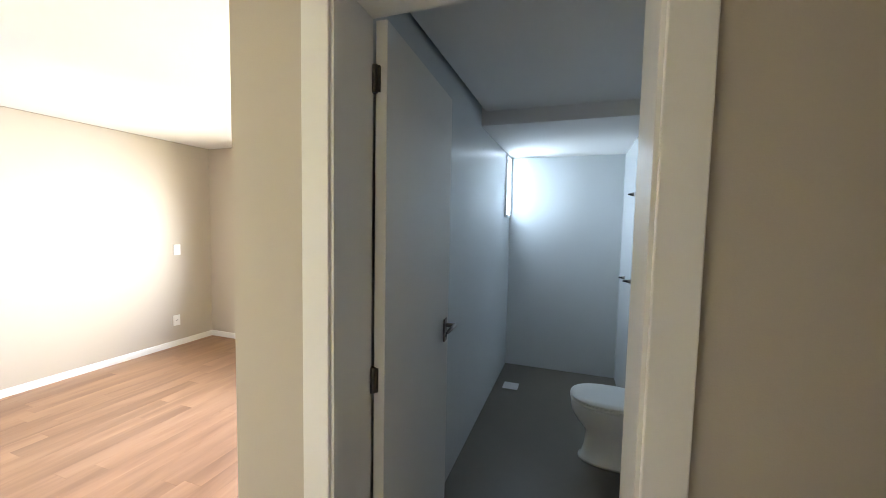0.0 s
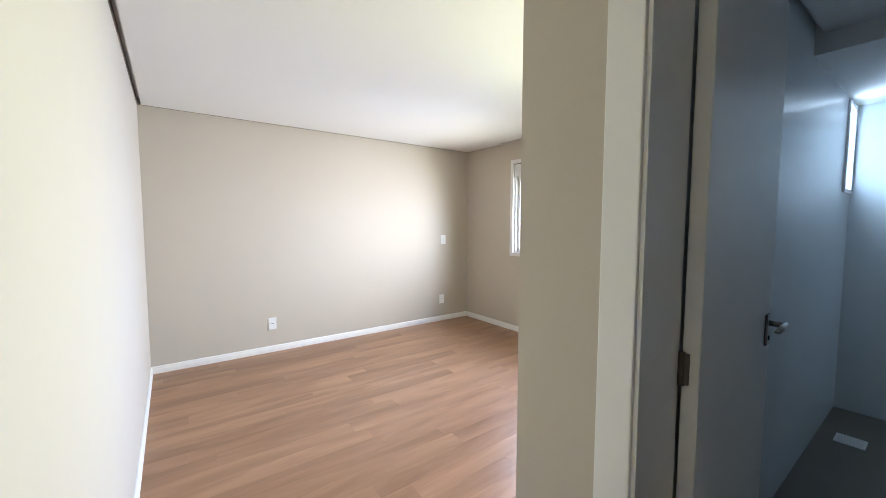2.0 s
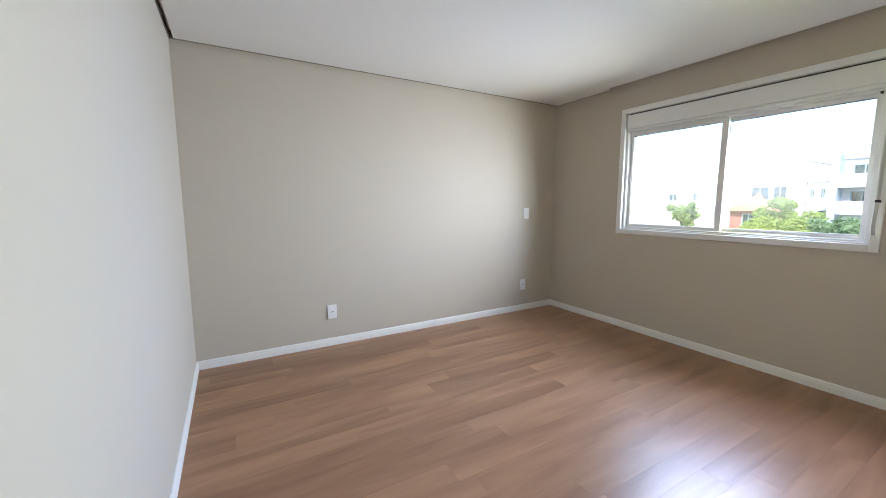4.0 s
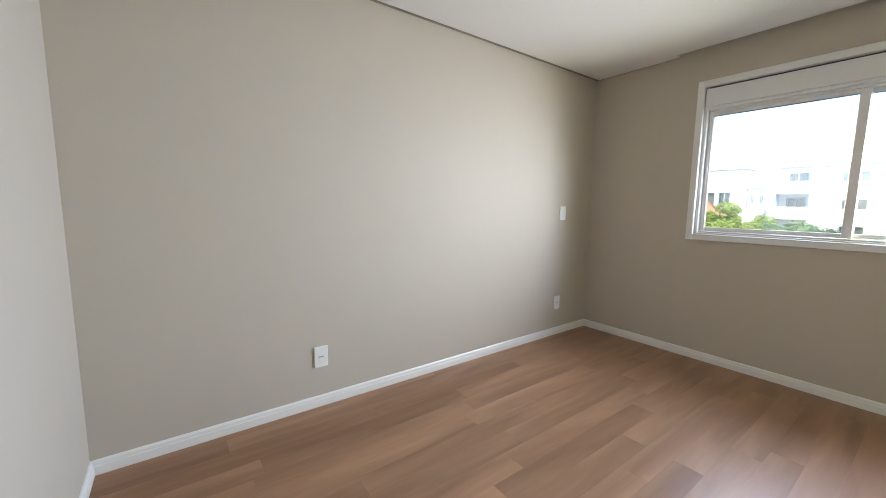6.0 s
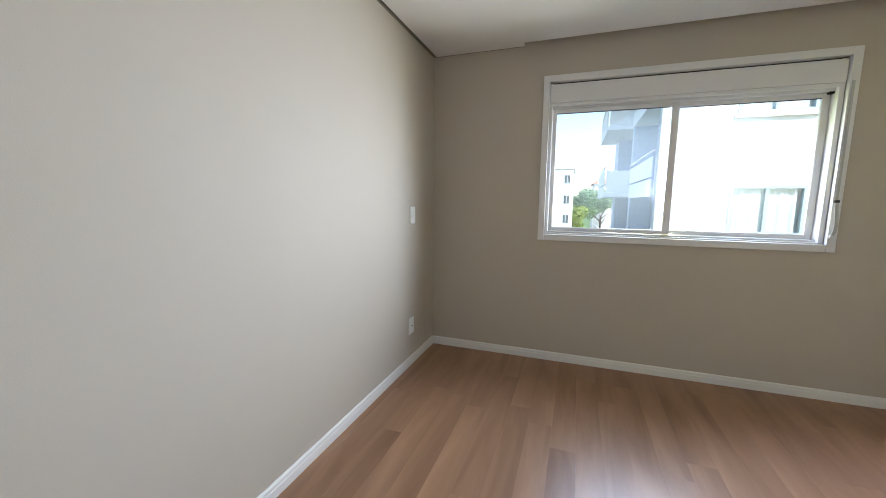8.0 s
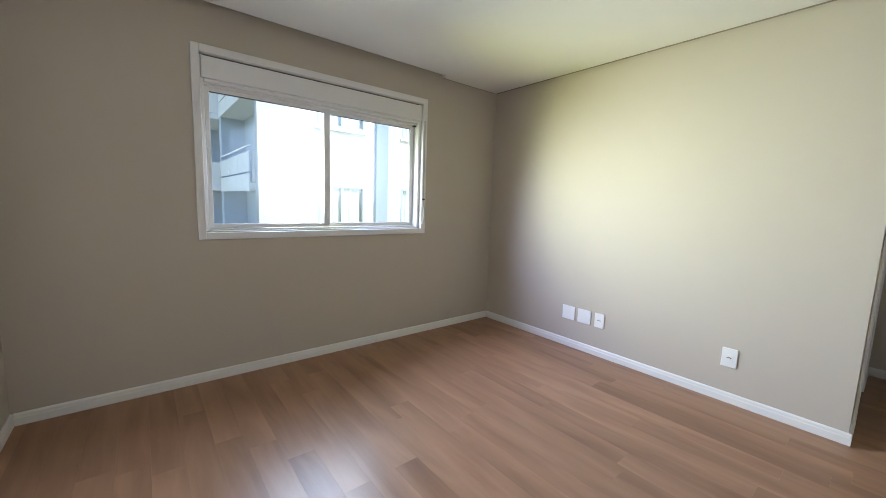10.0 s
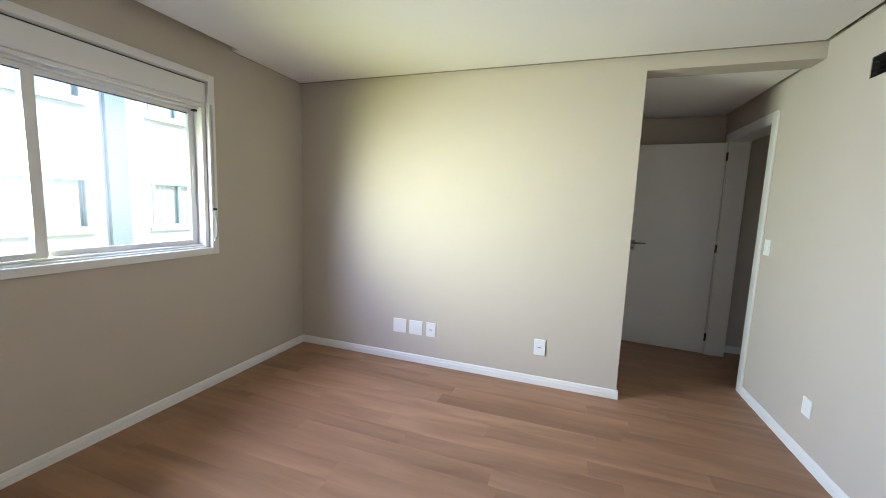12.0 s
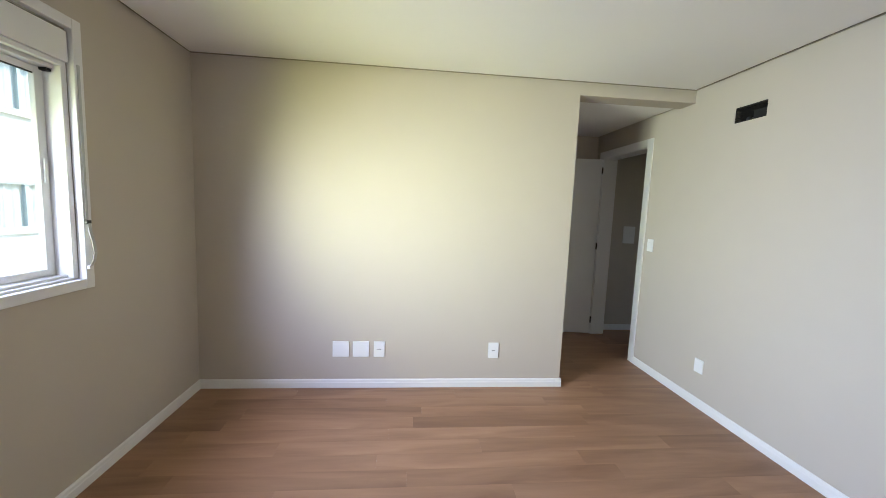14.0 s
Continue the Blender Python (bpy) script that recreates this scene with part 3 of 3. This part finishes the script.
# ---- hole for the air conditioner ----
hole = empty("air_conditioner_hole", pose(0, 0, 0), "dark rough hole left for an air conditioner", "wall hole", kind="structure")
# back and near-black liners stand in for the shade inside the hole
part("recess", boxes((AX0, -0.149, AZ0, AX1, -0.135, AZ1), (AX0, -0.134, AZ0, AX1, -0.004, AZ0 + 0.005), (AX0, -0.134, AZ1 - 0.005, AX1, -0.004, AZ1),
                     (AX0, -0.134, AZ0 + 0.006, AX0 + 0.005, -0.004, AZ1 - 0.006), (AX1 - 0.005, -0.134, AZ0 + 0.006, AX1, -0.004, AZ1 - 0.006)), HOLE, hole)
bm = bmesh.new()
rng = random.Random(5)
for i in range(26):                # ragged lumps of mortar round the rim
    t = i / 26 * 2 * ((AX1 - AX0) + (AZ1 - AZ0))
    w, h = AX1 - AX0, AZ1 - AZ0
    if t < w:
        p = (AX0 + t, AZ0)
    elif t < w + h:
        p = (AX1, AZ0 + t - w)
    elif t < 2 * w + h:
        p = (AX1 - (t - w - h), AZ1)
    else:
        p = (AX0, AZ1 - (t - 2 * w - h))
    r = rng.uniform(0.007, 0.016)
    bmesh.ops.create_icosphere(bm, subdivisions=1, radius=r, matrix=Matrix.Translation((p[0], -0.02 - rng.uniform(0, 0.03), p[1])) @ Matrix.Diagonal((1.5, 1.6, 0.8, 1)))
part("mortar", bm, HOLE, hole, "crumbled mortar darkened to the hole's shade")
bm = bmesh.new()
cylinder(bm, (3.20, -0.1, 2.125), (3.165, -0.045, 2.12), 0.016)
part("pipe", bm, BLACK, hole, "black foam-covered pipe end", True)

# ---- toilet and bathroom things ----
toilet = empty("toilet", pose(4.527, 2.785, -0.003), "white ceramic toilet with closed lid", "toilet")
bm = bmesh.new()
loft(bm, [(0.33, 0, 0.0, 0.272, 0.118), (0.33, 0, 0.016, 0.268, 0.116), (0.33, 0, 0.028, 0.252, 0.108), (0.335, 0, 0.09, 0.240, 0.100), (0.335, 0, 0.16, 0.232, 0.098),
          (0.33, 0, 0.205, 0.232, 0.108), (0.29, 0, 0.265, 0.245, 0.146), (0.252, 0, 0.335, 0.247, 0.176), (0.245, 0, 0.385, 0.245, 0.182), (0.245, 0, 0.40, 0.24, 0.18)], power=2.3)
part("bowl", bm, CERAMIC, toilet, smooth=True)
bm = bmesh.new()
loft(bm, [(0.24, 0, 0.402, 0.235, 0.178), (0.24, 0, 0.405, 0.243, 0.186), (0.24, 0, 0.416, 0.243, 0.186), (0.24, 0, 0.419, 0.236, 0.18)], power=2.3)
part("seat", bm, PLASTIC, toilet, smooth=True)
bm = bmesh.new()
loft(bm, [(0.24, 0, 0.421, 0.235, 0.178), (0.24, 0, 0.424, 0.245, 0.188), (0.24, 0, 0.436, 0.240, 0.182), (0.24, 0, 0.443, 0.19, 0.14), (0.24, 0, 0.446, 0.05, 0.04)], power=2.3)
part("lid", bm, PLASTIC, toilet, smooth=True)
part("tank", boxes((0.48, -0.19, 0.39, 0.665, 0.19, 0.76), bevel=0.02), CERAMIC, toilet)
part("tank_lid", boxes((0.47, -0.198, 0.7605, 0.668, 0.198, 0.79), bevel=0.01), CERAMIC, toilet)
bm = bmesh.new()
cylinder(bm, (0.57, 0, 0.79), (0.57, 0, 0.798), 0.02)
part("flush_button", bm, STEEL, toilet)
for s in (-1, 1):
    bm = bmesh.new()
    cylinder(bm, (0.36, s * 0.113, 0.03), (0.36, s * 0.128, 0.03), 0.009)
    part("bolt_cap", bm, BLACK, toilet)
drain = empty("floor_drain", pose(3.99, 3.69, -0.003), "white square floor drain cover", "drain")
part("rim", boxes((-0.07, -0.07, 0, 0.07, -0.058, 0.006), (-0.07, 0.058, 0, 0.07, 0.07, 0.006), (-0.07, -0.058, 0, -0.058, 0.058, 0.006), (0.058, -0.058, 0, 0.07, 0.058, 0.006)), GRATE, drain)
for i in range(7):
    part("bar", boxes((-0.058, -0.054 + i * 0.0165, 0, 0.058, -0.044 + i * 0.0165, 0.005)), GRATE, drain)
for i, (y, z, ln) in enumerate(((3.57, 1.807, 0.045), (3.87, 1.085, 0.05), (3.48, 1.105, 0.06))):
    stub = empty("shower_valve_stub", pose(4.95, y, z), "black capped pipe stub on the shower wall", "pipe stub", "pipe stubs in the shower")
    bm = bmesh.new()
    cylinder(bm, (0, 0, 0), (-ln * 0.4, 0, 0), 0.016)
    part("collar", bm, STEEL, stub, smooth=True)
    bm = bmesh.new()
    cylinder(bm, (-ln * 0.4, 0, 0), (-ln, 0, 0), 0.011, r2=0.006)
    part("cap", bm, BLACK, stub, smooth=True)


# ---- outdoors ----
GZ = -6.6
structure("ground", boxes((-1500, -1500, GZ - 1, 1500, 1500, GZ)), GRASS, "green grass ground between the houses", "ground")
structure("road", boxes((-400, 33, GZ + 0.004, 400, 40, GZ + 0.03)), ASPHALT, "grey asphalt street behind the trees", "road")


def house_window(parent, x0, x1, z0, z1, y, curtain=True, frame=WINALU, room=DARKROOM):
    """A window set into a wall that faces -y at y; the opening is cut by a recessed dark back."""
    f = 0.085
    w = part("window", boxes((x0, y - 0.02, z0, x0 + f, y + 0.10, z1), (x1 - f, y - 0.02, z0, x1, y + 0.10, z1), (x0 + f, y - 0.02, z1 - f, x1 - f, y + 0.10, z1),
                             (x0 + f, y - 0.02, z0, x1 - f, y + 0.10, z0 + f), ((x0 + x1) / 2 - f / 2, y, z0 + f, (x0 + x1) / 2 + f / 2, y + 0.1, z1 - f)), frame, parent)
    part("sill", boxes((x0 - 0.08, y - 0.09, z0 - 0.09, x1 + 0.08, y + 0.02, z0 - 0.005)), STUCCO, w)
    # a thin sheet whose colour stands for the dim room
    part("room_shade_panel", boxes((x0 + f, y + 0.16, z0 + f, x1 - f, y + 0.18, z1 - f)), room, w)
    part("pane", boxes((x0 + f, y + 0.045, z0 + f, x1 - f, y + 0.05, z1 - f)), GLASS, w)
    if curtain:
        bm = bmesh.new()
        a, b = x0 + f + 0.05, x0 + (x1 - x0) * 0.90
        n = 40
        lo = [bm.verts.new((a + (b - a) * i / n, y + 0.10 + 0.03 * math.sin(i * 1.1) * math.sin(i * 0.37), z0 + f)) for i in range(n + 1)]
        hi = [bm.verts.new((v.co.x, v.co.y, z1 - f)) for v in lo]
        for i in range(n):
            bm.faces.new((lo[i], lo[i + 1], hi[i + 1], hi[i]))
        part("curtain", bm, CURTAIN, w, "pale gathered curtain")
    return w


def wall_with_openings(x0, x1, z0, z1, y0, y1, openings):
    """Boxes of a wall of y0..y1 with rectangular openings (a, b, c, d) cut through it."""
    xs = sorted({x0, x1, *[o[0] for o in openings], *[o[1] for o in openings]})
    zs = sorted({z0, z1, *[o[2] for o in openings], *[o[3] for o in openings]})
    bm = bmesh.new()
    for a, b in zip(xs, xs[1:]):
        for c, d in zip(zs, zs[1:]):
            mx, mz = (a + b) / 2, (c + d) / 2
            if not any(o[0] < mx < o[1] and o[2] < mz < o[3] for o in openings):
                box(bm, a, y0, c, b, y1, d)
    return bm


# apartment house across the yard: its numbers are set about the point AC and shrunk by AK
NY, AK, AC = 12.66, 0.93, Vector((0.74, 1.0, 1.33))
AB = AC.z + (GZ - AC.z) / AK     # its foot, on the ground
apt = empty("apartment_building", Matrix.Translation(AC) @ Matrix.Scale(AK, 4) @ Matrix.Translation(-AC), "white stucco apartment building with curtained windows and balconies", "building")
ops = []
for k in range(-2, 3):
    zb = 0.45 + 3.08 * k
    ops += [(4.98, 6.62, zb, zb + 1.29), (8.08, 9.66, zb, zb + 1.29), (11.2, 12.8, zb, zb + 1.29)]
part("wall", wall_with_openings(4.1, 15.0, AB, 11.5, NY, NY + 0.3, ops), STUCCO, apt)
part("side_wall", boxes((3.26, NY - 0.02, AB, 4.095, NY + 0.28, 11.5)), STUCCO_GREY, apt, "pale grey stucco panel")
part("pilaster", boxes((7.0, NY - 0.12, AB, 7.45, NY - 0.005, 11.5)), STUCCO_BLUE, apt, "blue-grey painted pilaster")
part("pilaster", boxes((7.455, NY - 0.06, AB, 7.80, NY - 0.005, 11.5)), STUCCO_GREY, apt, "pale grey band")
# blue-grey here imitates the shade on the wall behind the balconies
part("body", boxes((4.35, NY + 1.6, AB, 15.0, NY + 13, 11.4), (3.45, NY + 7.02, AB, 4.345, NY + 7.55, 11.4), (3.2, NY + 11.0, AB, 4.345, NY + 13, 11.4)), PIER, apt, "side wall with its blue shade put into the colour")
part("roof", boxes((3.1, NY - 0.3, 11.51, 15.2, NY + 13.2, 11.8)), STUCCO, apt)
for o in ops:
    house_window(apt, *o, NY)


def apartment_balcony(zb, y0, y1, x0):
    """A long balcony on the side wall: slab, a row of fascia panels, a row of railing panels, hand rail, glazed doors."""
    bal = part("balcony", boxes((x0 + 0.05, y0, zb, 4.345, y1, zb + 0.22), bevel=0.01), STUCCO, apt, "white balcony slab")
    n = round((y1 - y0) / 0.92)
    st = (y1 - y0) / n
    for j in range(n):
        a, b = y0 + j * st + 0.02, y0 + (j + 1) * st - 0.02
        part("fascia_panel", boxes((x0, a, zb - 0.05, x0 + 0.045, b, zb + 0.52), bevel=0.008), STUCCO, bal, "white fascia panel")
        part("railing_panel", boxes((x0 + 0.01, a, zb + 0.58, x0 + 0.04, b, zb + 1.22), bevel=0.008), STUCCO, bal, "white railing panel")
        part("post", boxes((x0 + 0.05, b - 0.03, zb + 0.22, x0 + 0.09, b + 0.01, zb + 1.36)), PIER, bal)
    part("railing_panel", boxes((x0 + 0.1, y0 + 0.01, zb + 0.24, 4.3, y0 + 0.05, zb + 1.22)), STUCCO, bal, "white railing panel")
    part("hand_rail", boxes((x0 + 0.005, y0, zb + 1.37, x0 + 0.075, y1, zb + 1.42), bevel=0.008), ALU, bal)
    for a in (y0 + 1.4, y0 + 4.6):
        if a + 1.8 < y1:
            d = part("balcony_door", boxes((4.30, a, zb + 0.23, 4.345, a + 0.07, zb + 2.35), (4.30, a + 1.73, zb + 0.23, 4.345, a + 1.8, zb + 2.35), (4.30, a + 0.07, zb + 2.28, 4.345, a + 1.73, zb + 2.35),
                                           (4.30, a + 0.87, zb + 0.23, 4.345, a + 0.94, zb + 2.28)), WINALU, bal, "blue-grey balcony door frame")
            # opaque panes; the dim room is put into their colour
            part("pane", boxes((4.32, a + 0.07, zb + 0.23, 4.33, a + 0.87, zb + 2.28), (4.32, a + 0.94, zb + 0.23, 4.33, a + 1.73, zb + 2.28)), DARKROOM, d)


for k in range(-2, 3):
    apartment_balcony(1.50 + 3.08 * k, NY + 1.62, NY + 7.0, 3.36)
    apartment_balcony(1.50 + 3.08 * k, NY + 7.6, NY + 12.6, 2.35)


def far_house(x0, x1, y, top, depth, windows, wall_mat, label, balcony=None, flat=True):
    h = empty("house", pose(0, 0, 0), label, "house", "houses across the street")
    part("wall", wall_with_openings(x0, x1, GZ, top, y, y + 0.3, windows), wall_mat, h)
    part("body", boxes((x0, y + 0.9, GZ, x1, y + depth, top - 0.05)), wall_mat, h)
    part("side_wall", boxes((x0, y + 0.301, GZ, x0 + 0.3, y + 0.899, top)), wall_mat, h)
    part("side_wall", boxes((x1 - 0.3, y + 0.301, GZ, x1, y + 0.899, top)), wall_mat, h)
    if flat:
        part("roof", boxes((x0 - 0.15, y - 0.15, top + 0.005, x1 + 0.15, y + depth + 0.1, top + 0.22)), STUCCO, h)
    else:
        bm = bmesh.new()
        v = [bm.verts.new(c) for c in ((x0 - 0.5, y - 0.5, top), (x1 + 0.5, y - 0.5, top), (x1 + 0.5, y + depth, top), (x0 - 0.5, y + depth, top),
                                       (x0 + 2, y + depth / 2, top + 1.8), (x1 - 2, y + depth / 2, top + 1.8))]
        for f in ((0, 1, 5, 4), (2, 3, 4, 5), (1, 2, 5), (3, 0, 4), (3, 2, 1, 0)):
            bm.faces.new([v[i] for i in f])
        part("roof", bm, ROOF, h, "brown tiled hip roof")
    for w in windows:
        house_window(h, *w, y + 0.05, curtain=False, frame=DARKROOM, room=FAR_SHADE)
    if balcony:
        bx0, bx1, zs = balcony
        for z in zs:
            b = part("balcony", boxes((bx0, y - 1.2, z, bx1, y - 0.005, z + 0.2)), STUCCO, h, "white balcony")
            part("balcony_panel", boxes((bx0, y - 1.2, z + 0.205, bx1, y - 1.08, z + 1.1)), STUCCO, b)
        part("post", boxes((bx0 - 0.5, y - 1.3, GZ, bx0 - 0.02, y - 0.005, top + 0.35)), PIER, h, "blue-grey pier")
        part("post", boxes((bx1 + 0.02, y - 1.3, GZ, bx1 + 0.6, y - 0.005, top + 0.35)), PIER, h, "blue-grey pier")
    return h


FY, FK = 46.0, (46.0 - 0.5) / 23.5
HX, HZ = 0.2, 0.35           # offsets that fit the nearest house to the camera's view
fx = lambda x, e=1.9: e + (x - e) * FK
fz = lambda z: 1.33 + (z - 1.33) * FK
hx = lambda x: fx(x) + HX
hz = lambda z: fz(z) + HZ
far_house(hx(-3.3), hx(1.15), FY, hz(3.0), 9, [(hx(-1.17), hx(-0.32), hz(2.22), hz(2.71)), (hx(-1.11), hx(-0.3), hz(1.05), hz(1.52)), (hx(-1.11), hx(-0.3), hz(-0.1), hz(0.37)),
          (hx(0.62), hx(1.0), hz(2.12), hz(2.67)), (hx(0.62), hx(1.0), hz(0.95), hz(1.5)), (hx(0.62), hx(1.0), hz(-0.2), hz(0.35)),
          (hx(-2.9), hx(-2.2), hz(2.05), hz(2.75)), (hx(-2.9), hx(-2.2), hz(0.85), hz(1.6))],
          STUCCO, "white three-storey house with balconies and blue-grey piers", (hx(-3.15), hx(-2.02), (hz(1.75), hz(0.6))))
gx = lambda x: fx(x, 3.37)
far_house(gx(-6.9), gx(-4.3), FY + 4, fz(3.4), 8, [(gx(-6.5), gx(-5.65), fz(1.4), fz(2.15)), (gx(-5.5), gx(-4.9), fz(1.4), fz(2.15)), (gx(-6.1), gx(-5.3), fz(0.1), fz(0.8))],
          STUCCO, "white house with large upper windows")
far_house(gx(-4.25), gx(-3.1), FY + 5, fz(2.35), 8, [(gx(-4.15), gx(-3.95), fz(1.5), fz(2.0)), (gx(-3.75), gx(-3.55), fz(1.5), fz(2.0)), (gx(-3.4), gx(-3.2), fz(1.5), fz(2.0)), (gx(-3.8), gx(-3.3), fz(0.5), fz(0.9))],
          STUCCO, "low white house with narrow windows")
far_house(gx(-9.2), gx(-7.0), FY + 4, fz(2.9), 8, [(gx(-8.3), gx(-7.9), fz(1.75), fz(2.0)), (gx(-8.3), gx(-7.9), fz(0.5), fz(0.8))], STUCCO, "white house with small windows")
lean = far_house(gx(-6.75), gx(-4.9), FY + 1, fz(0.85), 2.5, [(gx(-6.2), gx(-5.6), fz(0.1), fz(0.7)), (gx(-5.5), gx(-5.1), fz(0.1), fz(0.7))], STUCCO_RED, "low red-painted house front", None, False)
far_house(gx(-15.5), gx(-9.4), FY + 8, fz(2.2), 8, [(gx(-12.2), gx(-11.6), fz(1.4), fz(1.9)), (gx(-10.6), gx(-10.0), fz(1.4), fz(1.9))], STUCCO, "long white house front with few windows")
far_house(gx(-24), gx(-15.6), FY + 6, fz(2.0), 8, [(gx(-20.2), gx(-19.6), fz(1.2), fz(1.7)), (gx(-17.6), gx(-17.0), fz(1.2), fz(1.7))], STUCCO, "long white house front behind the street")
far_house(4.0, 16.0, 75.0, 4.5, 10, [(5.0, 7.0, 1.5, 3.0), (9.0, 11.0, 1.5, 3.0)], STUCCO, "pale house with a tiled roof below the hill", None, False)


def tree(x, y, base, top, radius, mat, label, seed, squash=0.75, leaves=2600, leaf=0.16):
    rg = random.Random(seed)
    tr = empty("tree", pose(x, y, base), label, "tree", "trees along the street")
    h = top - base
    bm = bmesh.new()
    cylinder(bm, (0, 0, -0.1), (0.1, 0, h * 0.55), 0.22, 10, 0.13)
    for i in range(7):
        a = i * 0.9 + rg.uniform(-0.3, 0.3)
        st = Vector((0.08, 0, h * rg.uniform(0.35, 0.55)))
        cylinder(bm, st, st + Vector((math.cos(a) * radius * 0.7, math.sin(a) * radius * 0.7, h * rg.uniform(0.12, 0.3))), 0.09, 7, 0.025)
    part("trunk", bm, BARK, tr)
    clumps = []
    ch = radius * squash
    for i in range(26):
        a, r = rg.uniform(0, 6.283), radius * math.sqrt(rg.random()) * 0.85
        zz = h - ch + rg.uniform(-0.7, 0.75) * ch * math.sqrt(max(0.05, 1 - (r / radius) ** 2))
        clumps.append((Vector((math.cos(a) * r, math.sin(a) * r, zz)), radius * rg.uniform(0.22, 0.36)))
    bm = bmesh.new()
    for i in range(leaves):
        c, cr = clumps[i % len(clumps)]
        d = Vector((rg.gauss(0, 1), rg.gauss(0, 1), rg.gauss(0, 1))).normalized()
        p = c + d * cr * rg.uniform(0.6, 1.05)
        u = Vector((rg.gauss(0, 1), rg.gauss(0, 1), rg.gauss(0, 0.6))).normalized()
        w = u.cross(d + Vector((0.01, 0.02, 0))).normalized()
        s = leaf * rg.uniform(0.6, 1.3)
        q = [bm.verts.new(p + u * s), bm.verts.new(p + w * s * 0.55), bm.verts.new(p - u * s), bm.verts.new(p - w * s * 0.55)]
        bm.faces.new(q)
    part("crown", bm, mat, tr)
    return tr


tree(-5.0, 27.0, GZ, 0.65, 2.1, LEAF, "yellow-green leafy tree in full sun", 1, 0.5, 16000, 0.105)
tree(-2.6, 26.0, GZ, 0.35, 1.7, LEAF2, "deep green leafy tree in full sun", 2, 0.5, 14000, 0.105)
tree(-11.5, 44.0, GZ, 2.2, 1.6, LEAF, "slim yellow-green tree between houses", 3, 1.4, 4500, 0.12)
tree(-20.0, 45.0, GZ, 2.2, 1.6, LEAF, "slim yellow-green tree between houses", 4, 1.4, 4500, 0.12)
for i, (x, y, tp, r) in enumerate(((-1.6, 62, 3.0, 2.6), (1.6, 66, 3.6, 3.2), (0.2, 58, 0.8, 2.4), (5.0, 70, 3.4, 3.6))):
    tree(x, y, GZ, tp, r, LEAF2 if i % 2 else LEAF, "leafy green tree below the hill", 10 + i, 0.8, 6500, 0.17)
bm = bmesh.new()
nx, ny = 60, 16
grid = [[bm.verts.new((2 + 90 * i / nx, 95 + 90 * j / ny, GZ - 0.5 + (1 - (2 * j / ny - 1) ** 2) * (10 + 3 * math.sin(i * 0.35) + 2 * noise.noise((i * 0.3, j * 0.4, 2))))) for i in range(nx + 1)] for j in range(ny + 1)]
for j in range(ny):
    for i in range(nx):
        bm.faces.new((grid[j][i], grid[j][i + 1], grid[j + 1][i + 1], grid[j + 1][i]))
tagged(mesh_object("backdrop_hill", bm, LEAF2, True), "low wooded green hill far behind the houses", "hill", kind="structure")

# ---- laminate floor: planks along y ----
floor = empty("floor", pose(0, 0, 0), "brown oak laminate floor of long staggered planks", "floor", kind="structure")
PW, PL, PJ = 0.130, 1.20, 0.0001
plank_mesh = {}


def plank(x0, x1, y0, y1):
    w, ln = round(x1 - x0, 4), round(y1 - y0, 4)
    if w < 0.01 or ln < 0.02:
        return
    if (w, ln) not in plank_mesh:
        b = bmesh.new()
        c = 0.00018
        lo = [b.verts.new((sx * (w / 2 - PJ), sy * (ln / 2 - PJ), -0.012)) for sx, sy in ((-1, -1), (1, -1), (1, 1), (-1, 1))]
        md = [b.verts.new((v.co.x, v.co.y, -c)) for v in lo]
        hi = [b.verts.new((v.co.x - math.copysign(c, v.co.x), v.co.y - math.copysign(c, v.co.y), 0)) for v in lo]
        for p, q in ((lo, md), (md, hi)):
            for i in range(4):
                b.faces.new((p[i], p[(i + 1) % 4], q[(i + 1) % 4], q[i]))
        b.faces.new(hi)
        me = bpy.data.meshes.new("plank")
        b.to_mesh(me)
        b.free()
        me.materials.append(OAK)
        plank_mesh[(w, ln)] = me
    ob = new("plank", plank_mesh[(w, ln)])
    ob.location = ((x0 + x1) / 2, (y0 + y1) / 2, 0)
    ob.parent = floor


rng = random.Random(11)
row = -27
while 3.440 + PW * row < PE:
    x0, x1 = max(0.0, 3.440 + PW * row), min(PE, 3.440 + PW * (row + 1))
    off = rng.uniform(0, PL)
    spans = [(0.0, D)] if x1 <= W + 0.001 else [(0.0, PN)] if x0 >= W else None
    if spans is None:
        pieces = [(x0, W, 0.0, D), (W, x1, 0.0, PN)]
    else:
        pieces = [(x0, x1, *spans[0])]
    if x0 > 3.9 or x1 > 4.0:
        pieces = [(a, b, -2.0 if a >= 4.0 else c, d) for a, b, c, d in pieces]
        pieces = [(max(a, ED0 + 0.013), min(b, ED1 - 0.013), -0.15, 0.0) for a, b, c, d in pieces if b > ED0 + 0.013 and a < ED1 - 0.013] + \
                 [(max(a, BD0 + 0.013), min(b, BD1 - 0.013), PN, 1.019) for a, b, c, d in pieces if b > BD0 + 0.013 and a < BD1 - 0.013] + \
                 [(a, b, 0.0, PN) for a, b, c, d in pieces] + [(max(a, 4.0), b, -2.0, -0.15) for a, b, c, d in pieces]
    for a, b, c, d in pieces:
        y = c - off
        while y < d:
            plank(a, b, max(c, y), min(d, y + PL))
            y += PL
    row += 1
